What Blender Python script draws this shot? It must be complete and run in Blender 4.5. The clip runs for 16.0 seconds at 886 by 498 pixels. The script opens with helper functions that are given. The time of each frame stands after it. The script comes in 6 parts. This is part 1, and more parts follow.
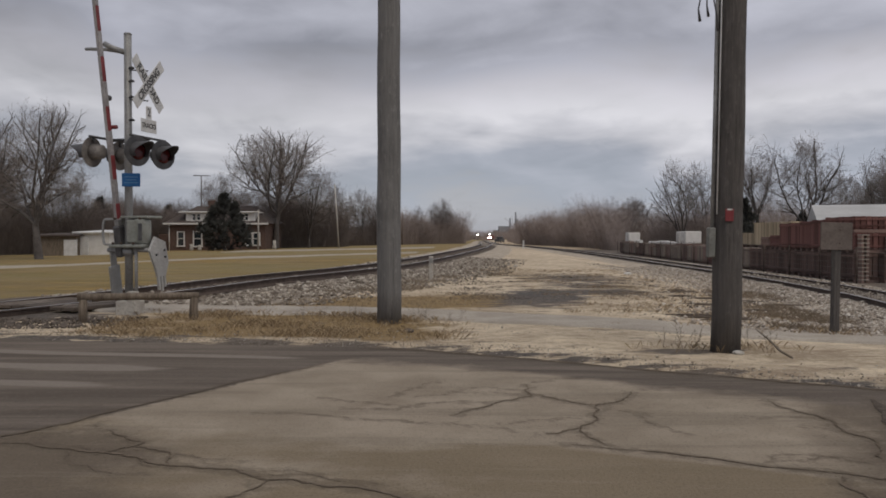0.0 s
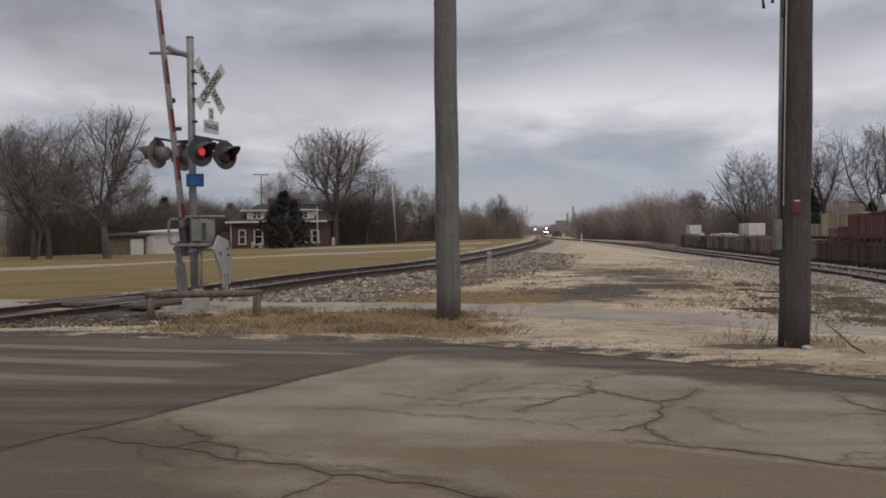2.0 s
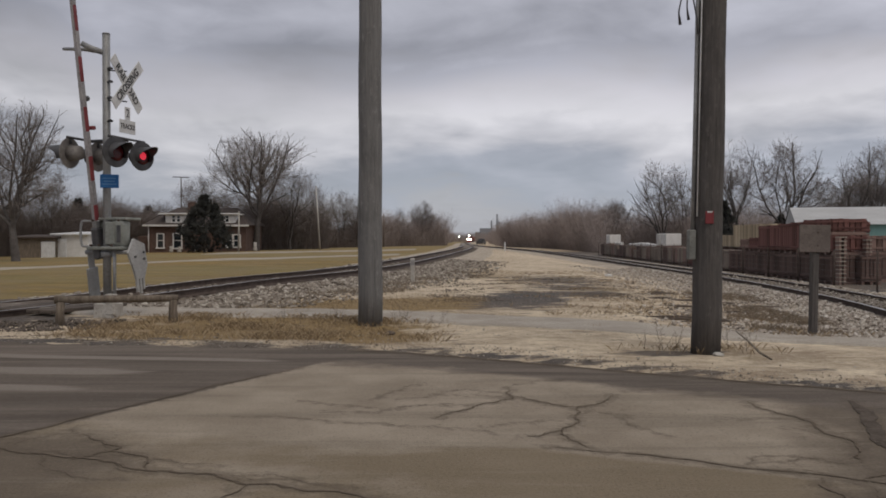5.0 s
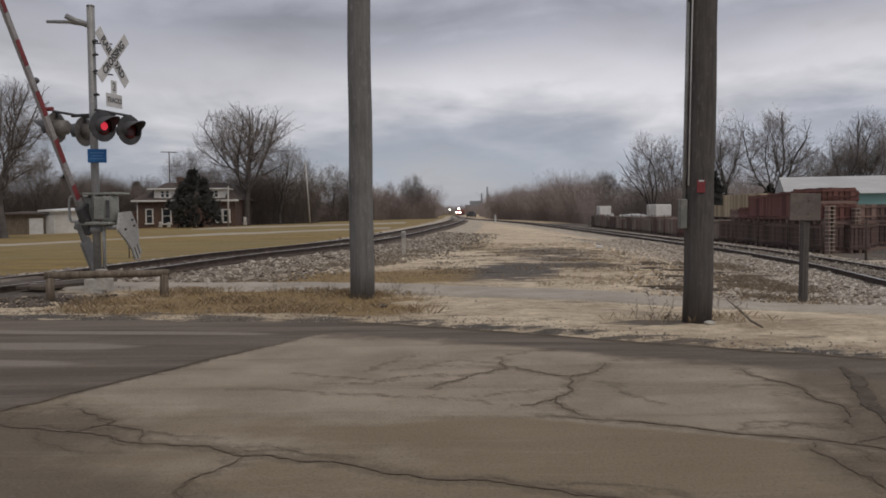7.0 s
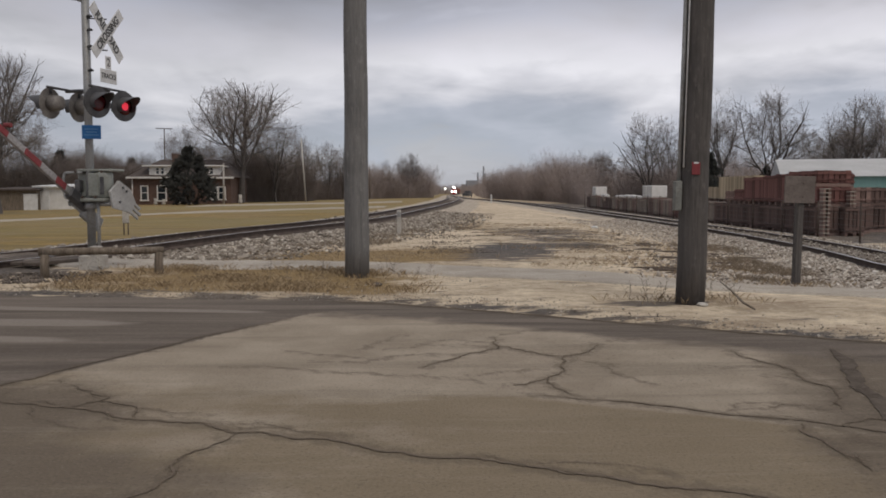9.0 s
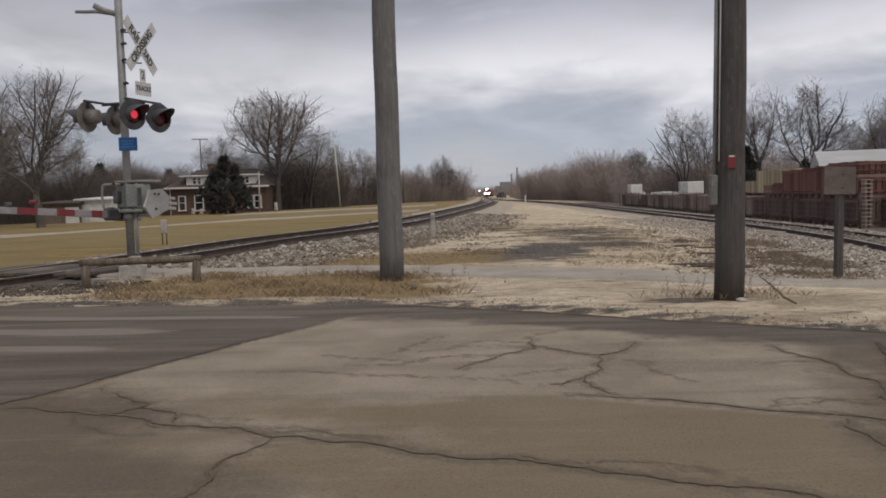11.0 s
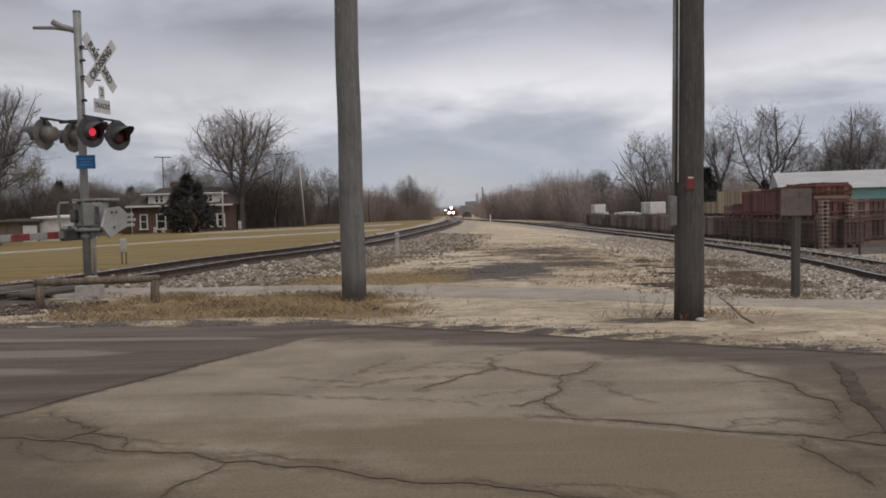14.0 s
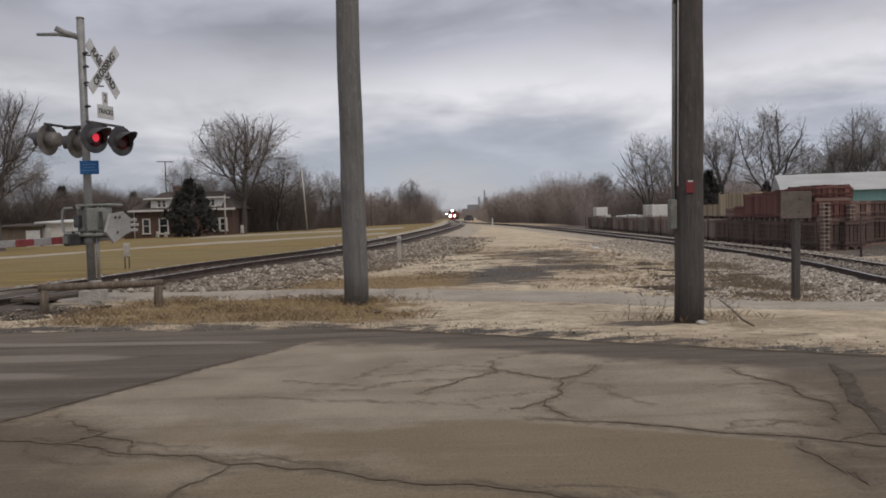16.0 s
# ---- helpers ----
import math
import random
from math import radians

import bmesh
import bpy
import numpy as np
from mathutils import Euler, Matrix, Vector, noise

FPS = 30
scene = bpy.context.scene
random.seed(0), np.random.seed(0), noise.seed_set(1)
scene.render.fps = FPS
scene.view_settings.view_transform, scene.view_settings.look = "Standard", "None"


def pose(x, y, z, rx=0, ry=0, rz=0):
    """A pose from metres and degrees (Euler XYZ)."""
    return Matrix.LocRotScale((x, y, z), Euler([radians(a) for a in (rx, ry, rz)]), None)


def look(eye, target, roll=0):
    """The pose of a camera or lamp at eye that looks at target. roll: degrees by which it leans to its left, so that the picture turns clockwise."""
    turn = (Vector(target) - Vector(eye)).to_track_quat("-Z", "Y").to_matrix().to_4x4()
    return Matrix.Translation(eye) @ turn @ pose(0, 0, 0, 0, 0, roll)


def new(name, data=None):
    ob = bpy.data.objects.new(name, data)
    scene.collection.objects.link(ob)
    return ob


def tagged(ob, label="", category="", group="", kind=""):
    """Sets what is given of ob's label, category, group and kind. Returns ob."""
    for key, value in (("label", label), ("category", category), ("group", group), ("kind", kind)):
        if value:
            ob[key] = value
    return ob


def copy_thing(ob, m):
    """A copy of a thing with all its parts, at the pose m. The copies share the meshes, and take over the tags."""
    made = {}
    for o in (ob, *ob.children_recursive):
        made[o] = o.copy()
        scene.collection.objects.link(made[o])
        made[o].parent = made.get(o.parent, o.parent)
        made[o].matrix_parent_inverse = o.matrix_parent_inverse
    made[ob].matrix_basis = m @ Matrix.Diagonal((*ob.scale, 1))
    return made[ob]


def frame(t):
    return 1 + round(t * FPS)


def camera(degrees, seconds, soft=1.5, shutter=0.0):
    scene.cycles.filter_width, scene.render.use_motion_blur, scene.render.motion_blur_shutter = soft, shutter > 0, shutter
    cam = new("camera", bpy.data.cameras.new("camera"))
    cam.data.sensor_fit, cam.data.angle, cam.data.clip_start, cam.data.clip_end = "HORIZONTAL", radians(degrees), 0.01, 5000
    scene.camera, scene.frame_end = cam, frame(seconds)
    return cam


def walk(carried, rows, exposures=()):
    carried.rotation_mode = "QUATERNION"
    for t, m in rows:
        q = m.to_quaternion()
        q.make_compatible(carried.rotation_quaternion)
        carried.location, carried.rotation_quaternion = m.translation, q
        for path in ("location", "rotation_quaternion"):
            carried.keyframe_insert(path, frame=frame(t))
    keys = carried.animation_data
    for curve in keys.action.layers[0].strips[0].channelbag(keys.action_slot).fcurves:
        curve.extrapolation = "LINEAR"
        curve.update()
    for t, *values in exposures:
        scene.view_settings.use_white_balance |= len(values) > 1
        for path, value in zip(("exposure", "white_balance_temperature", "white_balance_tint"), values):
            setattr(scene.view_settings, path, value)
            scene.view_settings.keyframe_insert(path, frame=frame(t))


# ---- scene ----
cam = camera(55.4, 16.0, 1.75)
PATH = [
    (0, (0.003, 0.007, 1.397), (0.003, 2.006, 1.365), 0.0),
    (0.5, (0.008, 0.01, 1.399), (-0.017, 2.009, 1.354), 0.2),
    (1, (0.003, -0.008, 1.399), (-0.021, 1.991, 1.366), -0.7),
    (1.5, (-0.005, -0.004, 1.398), (-0.066, 1.995, 1.357), -0.3),
    (2, (-0.025, 0.009, 1.402), (-0.16, 2.004, 1.36), -0.7),
    (2.5, (-0.021, -0.006, 1.395), (-0.127, 1.99, 1.349), -0.7),
    (3, (-0.011, 0.001, 1.405), (-0.088, 1.999, 1.397), -0.6),
    (3.5, (-0.013, 0.047, 1.405), (-0.127, 2.044, 1.362), -1.1),
    (4, (-0.011, 0.051, 1.396), (-0.062, 2.05, 1.363), -0.3),
    (4.2, (-0.002, 0.05, 1.405), (-0.017, 2.05, 1.382), -0.4),
    (6.3, (0.007, -0.002, 1.383), (0.071, 1.996, 1.325), 0.2),
    (6.5, (-0.001, 0.051, 1.384), (0.041, 2.05, 1.318), -0.5),
    (7, (-0.012, 0.048, 1.379), (0.054, 2.045, 1.288), -0.5),
    (7.5, (-0.001, 0.025, 1.372), (0.093, 2.019, 1.242), -0.0),
    (8, (0.003, 0.015, 1.376), (0.097, 2.009, 1.257), 0.3),
    (8.5, (0.008, 0.018, 1.375), (0.088, 2.012, 1.241), 0.1),
    (9, (0.0, 0.034, 1.385), (0.076, 2.027, 1.245), 0.0),
    (9.5, (0.018, 0.006, 1.367), (0.058, 2.0, 1.217), 0.0),
    (11.8, (0.023, 0.07, 1.374), (0.009, 2.068, 1.287), -1.9),
    (12, (0.025, 0.05, 1.376), (0.03, 2.049, 1.309), -1.5),
    (12.5, (0.022, 0.053, 1.376), (0.079, 2.051, 1.304), -1.6),
    (13, (0.017, 0.018, 1.391), (0.058, 2.018, 1.356), -1.7),
    (13.5, (0.047, 0.066, 1.386), (0.095, 2.065, 1.345), -1.2),
    (14, (0.066, 0.087, 1.376), (0.141, 2.083, 1.287), -1.4),
    (14.5, (0.084, 0.087, 1.385), (0.151, 2.081, 1.24), -2.4),
    (15, (0.06, 0.054, 1.387), (0.14, 2.05, 1.289), -1.9),
    (15.5, (0.074, 0.025, 1.385), (0.156, 2.022, 1.311), -1.1),
    (16, (0.073, 0.02, 1.386), (0.143, 2.017, 1.305), -1.6),
]
walk(cam, [(t, look(eye, target, roll)) for t, eye, target, roll in PATH],
     [(t, stops, 6600, 10.5) for t, stops in ((0, -0.08), (4, -0.08), (7, -0.07), (8, 0.10), (8.5, 0.14), (9, 0.11), (9.5, 0.085), (12, 0.12), (13, 0.2), (14.5, 0.03), (16, 0.06))])

# ---- world, sky and sun: a layered overcast ----
world = bpy.data.worlds.new("overcast_sky")
scene.world = world
world.use_nodes = True


def node(tree, kind, **inputs):
    """A node; inputs by name, with spaces written as underscores, or i0, i1 by place."""
    made = tree.nodes.new(kind)
    for key, value in inputs.items():
        slot = made.inputs[int(key[1:])] if key[0] == "i" and key[1:].isdigit() else made.inputs[key.replace("_", " ")]
        if isinstance(value, bpy.types.NodeSocket):
            tree.links.new(value, slot)
        else:
            slot.default_value = value
    return made


def calc(tree, op, a, b=0.0, c=0.0, clamp=False):
    made = node(tree, "ShaderNodeMath", i0=a, i1=b, i2=c)
    made.operation, made.use_clamp = op, clamp
    return made.outputs[0]


def ramp(tree, fac, stops):
    made = node(tree, "ShaderNodeValToRGB", Fac=fac)
    band = made.color_ramp
    while len(band.elements) < len(stops):
        band.elements.new(0.5)
    for e, (pos, col) in zip(band.elements, stops):
        e.position, e.color = pos, (*col, 1) if len(col) == 3 else col
    return made.outputs[0]


def blend(tree, fac, a, b, how="MIX"):
    made = tree.nodes.new("ShaderNodeMix")
    made.data_type, made.blend_type = "RGBA", how
    for slot, value in ((made.inputs[0], fac), (made.inputs[6], a), (made.inputs[7], b)):
        if isinstance(value, bpy.types.NodeSocket):
            tree.links.new(value, slot)
        elif slot.type == "RGBA":
            slot.default_value = (*value, 1)
        else:
            slot.default_value = value
    return made.outputs[2]


def speck(tree, vec, scale, detail=4.0, rough=0.55, distort=0.0):
    return node(tree, "ShaderNodeTexNoise", Vector=vec, Scale=scale, Detail=detail, Roughness=rough, Distortion=distort).outputs[0]


def build_sky():
    tr = world.node_tree
    tr.nodes.clear()
    way = tr.nodes.new("ShaderNodeTexCoord").outputs["Generated"]
    sep = node(tr, "ShaderNodeSeparateXYZ", Vector=way)
    x, y, z = sep.outputs
    up = calc(tr, "ADD", calc(tr, "MAXIMUM", z, 0.0), 0.17)
    u, v = calc(tr, "DIVIDE", x, up), calc(tr, "DIVIDE", y, up)
    flat = node(tr, "ShaderNodeCombineXYZ", X=calc(tr, "MULTIPLY", u, 1.2), Y=v, Z=1.3).outputs[0]
    big, mid, fine = speck(tr, flat, 0.62, 2.0, 0.45, 0.3), speck(tr, flat, 1.5, 3.0, 0.5, 0.5), speck(tr, flat, 5.0, 5.0, 0.6, 0.4)
    lump = calc(tr, "ADD", calc(tr, "ADD", calc(tr, "MULTIPLY", big, 0.50), calc(tr, "MULTIPLY", mid, 0.34)), calc(tr, "MULTIPLY", fine, 0.10))
    lump = calc(tr, "SUBTRACT", lump, 0.5)
    # layers by height over the horizon, warped by the cloud lumps: blue-grey far layer, bright gap, grey deck
    height = calc(tr, "MULTIPLY_ADD", lump, 0.34, z)
    layers = ramp(tr, height, [(0.0, (0.41, 0.425, 0.475)), (0.03, (0.345, 0.375, 0.445)), (0.065, (0.37, 0.392, 0.46)), (0.10, (0.51, 0.512, 0.56)), (0.145, (0.61, 0.606, 0.645)), (0.185, (0.51, 0.502, 0.545)), (0.23, (0.345, 0.35, 0.40)), (0.40, (0.40, 0.41, 0.46)), (0.75, (0.50, 0.51, 0.56))])
    rip = calc(tr, "MULTIPLY_ADD", calc(tr, "SUBTRACT", calc(tr, "ADD", calc(tr, "MULTIPLY", mid, 0.8), calc(tr, "MULTIPLY", fine, 0.2)), 0.5), ramp(tr, z, [(0.05, (0.45, 0.45, 0.45)), (0.25, (2.1, 2.1, 2.1))]), 1.0)
    # the deck thins towards the sun's side
    rip = calc(tr, "MULTIPLY", rip, calc(tr, "MULTIPLY_ADD", x, 0.19, 1.0))
    seen = blend(tr, 1.0, layers, rip, "MULTIPLY")
    sky = tr.nodes.new("ShaderNodeTexSky")
    sky.sky_type, sky.sun_disc = "NISHITA", False
    sky.sun_elevation, sky.sun_rotation = radians(38), radians(150)
    a = node(tr, "ShaderNodeBackground", Color=seen, Strength=SKY)
    b = node(tr, "ShaderNodeBackground", Color=sky.outputs[0], Strength=0.008)
    out = tr.nodes.new("ShaderNodeOutputWorld")
    both = node(tr, "ShaderNodeAddShader", i0=a.outputs[0], i1=b.outputs[0])
    tr.links.new(both.outputs[0], out.inputs[0])


SKY = 1.0
build_sky()
sun = new("sun", bpy.data.lights.new("sun", "SUN"))
sun.data.energy, sun.data.angle, sun.data.color = 0.95, radians(30), (1.0, 0.88, 0.72)
sun.matrix_basis = look((0, 0, 50), (-14, 26, 0))

# ---- materials ----
MATS = {}


def surface(name, build, rough=0.85, metal=0.0, bump=0.0, spec=0.3):
    """A material; build(tree, vec) returns its colour, and a height for the bump or None."""
    if name in MATS:
        return MATS[name]
    mat = bpy.data.materials.new(name)
    mat.use_nodes = True
    tr = mat.node_tree
    bsdf = tr.nodes["Principled BSDF"]
    vec = tr.nodes.new("ShaderNodeTexCoord").outputs["Object"]
    col, height = build(tr, vec)
    if isinstance(col, bpy.types.NodeSocket):
        tr.links.new(col, bsdf.inputs["Base Color"])
    else:
        bsdf.inputs["Base Color"].default_value = (*col, 1)
    bsdf.inputs["Roughness"].default_value, bsdf.inputs["Metallic"].default_value = rough, metal
    bsdf.inputs["Specular IOR Level"].default_value = spec
    if height is not None and bump:
        b = node(tr, "ShaderNodeBump", Height=height, Distance=bump)
        tr.links.new(b.outputs[0], bsdf.inputs["Normal"])
    MATS[name] = mat
    return mat


def mottled(a, b, scale, fine=0.0, c=None, stretch=(1, 1, 1), piece=0.0):
    """Two colours in blotches, a third in fine grain; piece: how far each object's own tone goes."""
    def build(tr, vec):
        vec = node(tr, "ShaderNodeMapping", Vector=vec, Scale=stretch).outputs[0]
        n1 = speck(tr, vec, scale, 5.0, 0.6)
        col = blend(tr, ramp(tr, n1, [(0.35, (0, 0, 0)), (0.65, (1, 1, 1))]), a, b)
        n2 = speck(tr, vec, fine or scale * 9, 4.0, 0.7)
        if c:
            col = blend(tr, ramp(tr, n2, [(0.48, (0, 0, 0)), (0.72, (1, 1, 1))]), col, c)
        if piece:
            rnd = tr.nodes.new("ShaderNodeObjectInfo").outputs["Random"]
            col = blend(tr, piece, col, ramp(tr, rnd, [(0.0, tuple(0.45 * v for v in a)), (0.5, b), (1.0, tuple(min(1, 1.5 * v) for v in b))]))
        return col, n2
    return build


def attr(tr, name):
    made = tr.nodes.new("ShaderNodeAttribute")
    made.attribute_name = name
    return made.outputs["Fac"]


def edge_mask(tr, weight, vec, scale=1.6, amount=0.5):
    """A region's weight with a ragged border."""
    n = calc(tr, "SUBTRACT", speck(tr, vec, scale, 6.0, 0.65), 0.5)
    return calc(tr, "MULTIPLY_ADD", calc(tr, "ADD", calc(tr, "SUBTRACT", weight, 0.5), calc(tr, "MULTIPLY", n, amount * 3)), 3.0, 0.5, clamp=True)


def ground_build(tr, vec):
    n_fine, n_mid, n_big = speck(tr, vec, 38.0, 4.0, 0.75), speck(tr, vec, 2.2, 6.0, 0.65), speck(tr, vec, 0.28, 4.0, 0.6)
    n_wide = speck(tr, node(tr, "ShaderNodeMapping", Vector=vec, Scale=(0.5, 1.0, 1.0)).outputs[0], 0.75, 5.0, 0.7)
    dirt = blend(tr, ramp(tr, n_mid, [(0.36, (0, 0, 0)), (0.62, (1, 1, 1))]), (0.50, 0.40, 0.285), (0.80, 0.68, 0.50))
    dirt = blend(tr, ramp(tr, n_fine, [(0.5, (0, 0, 0)), (0.75, (0.6, 0.6, 0.6))]), dirt, (0.80, 0.715, 0.58))
    dirt = blend(tr, ramp(tr, n_fine, [(0.28, (0.6, 0.6, 0.6)), (0.42, (0, 0, 0))]), dirt, (0.19, 0.15, 0.11))
    dirt = blend(tr, ramp(tr, n_wide, [(0.36, (0.65, 0.65, 0.65)), (0.50, (0, 0, 0))]), dirt, (0.29, 0.22, 0.15))
    n_str = speck(tr, node(tr, "ShaderNodeMapping", Vector=vec, Scale=(0.8, 3.2, 1.0)).outputs[0], 2.2, 6.0, 0.75)
    dirt = blend(tr, ramp(tr, n_str, [(0.35, (0.75, 0.75, 0.75)), (0.45, (0, 0, 0))]), dirt, (0.25, 0.185, 0.12))
    dirt = blend(tr, ramp(tr, n_str, [(0.56, (0, 0, 0)), (0.7, (0.6, 0.6, 0.6))]), dirt, (0.70, 0.62, 0.49))
    n_grit = speck(tr, node(tr, "ShaderNodeMapping", Vector=vec, Scale=(1.0, 0.6, 1.0)).outputs[0], 11.0, 6.0, 0.8)
    dirt = blend(tr, ramp(tr, n_grit, [(0.34, (0.65, 0.65, 0.65)), (0.46, (0, 0, 0))]), dirt, (0.28, 0.21, 0.14))
    dirt = blend(tr, ramp(tr, n_grit, [(0.54, (0, 0, 0)), (0.68, (0.7, 0.7, 0.7))]), dirt, (0.80, 0.70, 0.55))
    long = node(tr, "ShaderNodeMapping", Vector=vec, Scale=(0.35, 1.3, 1.0)).outputs[0]
    straw = blend(tr, ramp(tr, speck(tr, vec, 5.0, 6.0, 0.7), [(0.35, (0, 0, 0)), (0.65, (1, 1, 1))]), (0.20, 0.135, 0.062), (0.36, 0.255, 0.12))
    lawn = blend(tr, ramp(tr, speck(tr, long, 0.6, 8.0, 0.72), [(0.36, (0, 0, 0)), (0.62, (1, 1, 1))]), (0.155, 0.108, 0.037), (0.355, 0.238, 0.078))
    lawn = blend(tr, ramp(tr, n_mid, [(0.36, (0.8, 0.8, 0.8)), (0.54, (0, 0, 0))]), lawn, (0.17, 0.13, 0.055))
    lawn = blend(tr, ramp(tr, speck(tr, long, 0.06, 4.0, 0.6), [(0.42, (0.7, 0.7, 0.7)), (0.58, (0, 0, 0))]), lawn, (0.22, 0.185, 0.08))
    dark = blend(tr, ramp(tr, speck(tr, vec, 6.0, 6.0, 0.75), [(0.35, (0, 0, 0)), (0.65, (1, 1, 1))]), (0.062, 0.056, 0.053), (0.155, 0.138, 0.126))
    col = blend(tr, edge_mask(tr, attr(tr, "straw"), vec, 1.3, 0.55), dirt, straw)
    col = blend(tr, edge_mask(tr, attr(tr, "dark"), node(tr, "ShaderNodeMapping", Vector=vec, Rotation=(0, 0, radians(12)), Scale=(0.6, 1.5, 1.0)).outputs[0], 2.3, 1.15), col, dark)
    col = blend(tr, edge_mask(tr, attr(tr, "lawn"), vec, 0.6, 0.25), col, lawn)
    col = blend(tr, ramp(tr, n_big, [(0.35, (0.35, 0.35, 0.35)), (0.6, (0, 0, 0))]), col, (0.30, 0.225, 0.145))
    return col, calc(tr, "ADD", n_fine, calc(tr, "MULTIPLY", n_mid, 2.0))


def road_build(tr, vec):
    n_fine, n_mid = speck(tr, vec, 55.0, 4.0, 0.7), speck(tr, vec, 1.1, 6.0, 0.6)
    long = node(tr, "ShaderNodeMapping", Vector=vec, Rotation=(0, 0, radians(14)), Scale=(0.22, 2.6, 1.0)).outputs[0]
    wear = speck(tr, long, 1.0, 5.0, 0.6, 0.3)
    tar = blend(tr, ramp(tr, wear, [(0.4, (0, 0, 0)), (0.62, (1, 1, 1))]), (0.114, 0.095, 0.079), (0.178, 0.15, 0.126))
    tar = blend(tr, edge_mask(tr, attr(tr, "streak"), long, 1.2, 0.4), tar, (0.238, 0.208, 0.178))
    slab = blend(tr, ramp(tr, n_mid, [(0.36, (0, 0, 0)), (0.64, (1, 1, 1))]), (0.272, 0.228, 0.175), (0.365, 0.312, 0.245))
    slab = blend(tr, ramp(tr, wear, [(0.36, (0.5, 0.5, 0.5)), (0.5, (0, 0, 0))]), slab, (0.20, 0.17, 0.13))
    slab = blend(tr, calc(tr, "MULTIPLY", edge_mask(tr, attr(tr, "brown"), vec, 0.9, 0.5), 0.72), slab, (0.195, 0.153, 0.099))
    slab = blend(tr, calc(tr, "MULTIPLY", edge_mask(tr, attr(tr, "side_tone"), vec, 0.7, 0.45), 0.85), slab, (0.142, 0.116, 0.09))
    col = blend(tr, edge_mask(tr, attr(tr, "slab"), vec, 1.4, 0.35), tar, slab)
    # faint patches of spilt grit and oil at two sizes, then dirt along the cracks
    col = blend(tr, ramp(tr, speck(tr, long, 3.5, 6.0, 0.7), [(0.52, (0, 0, 0)), (0.75, (0.25, 0.25, 0.25))]), col, (0.38, 0.335, 0.275))
    col = blend(tr, ramp(tr, speck(tr, vec, 7.0, 5.0, 0.7), [(0.62, (0, 0, 0)), (0.8, (0.35, 0.35, 0.35))]), col, (0.15, 0.124, 0.097))
    seam = calc(tr, "MULTIPLY", edge_mask(tr, attr(tr, "seam"), vec, 9.0, 0.7), 0.45)
    col = blend(tr, seam, col, (0.118, 0.096, 0.074))
    col = blend(tr, ramp(tr, n_fine, [(0.3, (0.55, 0.55, 0.55)), (0.47, (0, 0, 0))]), col, (0.07, 0.06, 0.05))
    col = blend(tr, ramp(tr, n_fine, [(0.58, (0, 0, 0)), (0.8, (0.5, 0.5, 0.5))]), col, (0.36, 0.33, 0.29))
    return col, n_fine


def stone_build(tr, vec):
    rnd = tr.nodes.new("ShaderNodeNewGeometry").outputs["Random Per Island"]
    col = ramp(tr, rnd, [(0.0, (0.08, 0.064, 0.05)), (0.4, (0.22, 0.19, 0.155)), (0.8, (0.37, 0.335, 0.285)), (1.0, (0.68, 0.64, 0.56))])
    n = speck(tr, vec, 30.0, 3.0, 0.6)
    return blend(tr, calc(tr, "MULTIPLY", n, 0.5), col, (0.24, 0.2, 0.16)), n


def pale_stone_build(tr, vec):
    rnd = tr.nodes.new("ShaderNodeNewGeometry").outputs["Random Per Island"]
    col = ramp(tr, rnd, [(0.0, (0.14, 0.115, 0.095)), (0.35, (0.33, 0.29, 0.245)), (0.8, (0.50, 0.46, 0.40)), (1.0, (0.74, 0.70, 0.64))])
    n = speck(tr, vec, 30.0, 3.0, 0.6)
    return blend(tr, calc(tr, "MULTIPLY", n, 0.4), col, (0.30, 0.25, 0.2)), n


def blade_build(tr, vec):
    rnd = tr.nodes.new("ShaderNodeNewGeometry").outputs["Random Per Island"]
    return ramp(tr, rnd, [(0.0, (0.13, 0.092, 0.055)), (0.45, (0.27, 0.195, 0.115)), (1.0, (0.50, 0.40, 0.26))]), None


def bark_build(dark, light, scale=3.0):
    def build(tr, vec):
        tall = node(tr, "ShaderNodeMapping", Vector=vec, Scale=(6, 6, 0.5)).outputs[0]
        n = speck(tr, tall, scale, 6.0, 0.7)
        col = blend(tr, ramp(tr, n, [(0.35, (0, 0, 0)), (0.68, (1, 1, 1))]), dark, light)
        blot = speck(tr, vec, 1.3, 4.0, 0.6)
        col = blend(tr, ramp(tr, blot, [(0.5, (0, 0, 0)), (0.75, (0.6, 0.6, 0.6))]), col, tuple(0.55 * v for v in dark))
        # drying checks along the grain, and pale flecks
        check = speck(tr, node(tr, "ShaderNodeMapping", Vector=vec, Scale=(22, 22, 0.9)).outputs[0], 2.2, 4.0, 0.6)
        col = blend(tr, ramp(tr, check, [(0.30, (0.5, 0.5, 0.5)), (0.42, (0, 0, 0))]), col, tuple(0.5 * v for v in dark))
        fleck = speck(tr, node(tr, "ShaderNodeMapping", Vector=vec, Scale=(1, 1, 0.45)).outputs[0], 17.0, 4.0, 0.7)
        col = blend(tr, ramp(tr, fleck, [(0.56, (0, 0, 0)), (0.74, (0.6, 0.6, 0.6))]), col, tuple(min(1.0, 1.5 * v) for v in light))
        return col, calc(tr, "ADD", n, check)
    return build


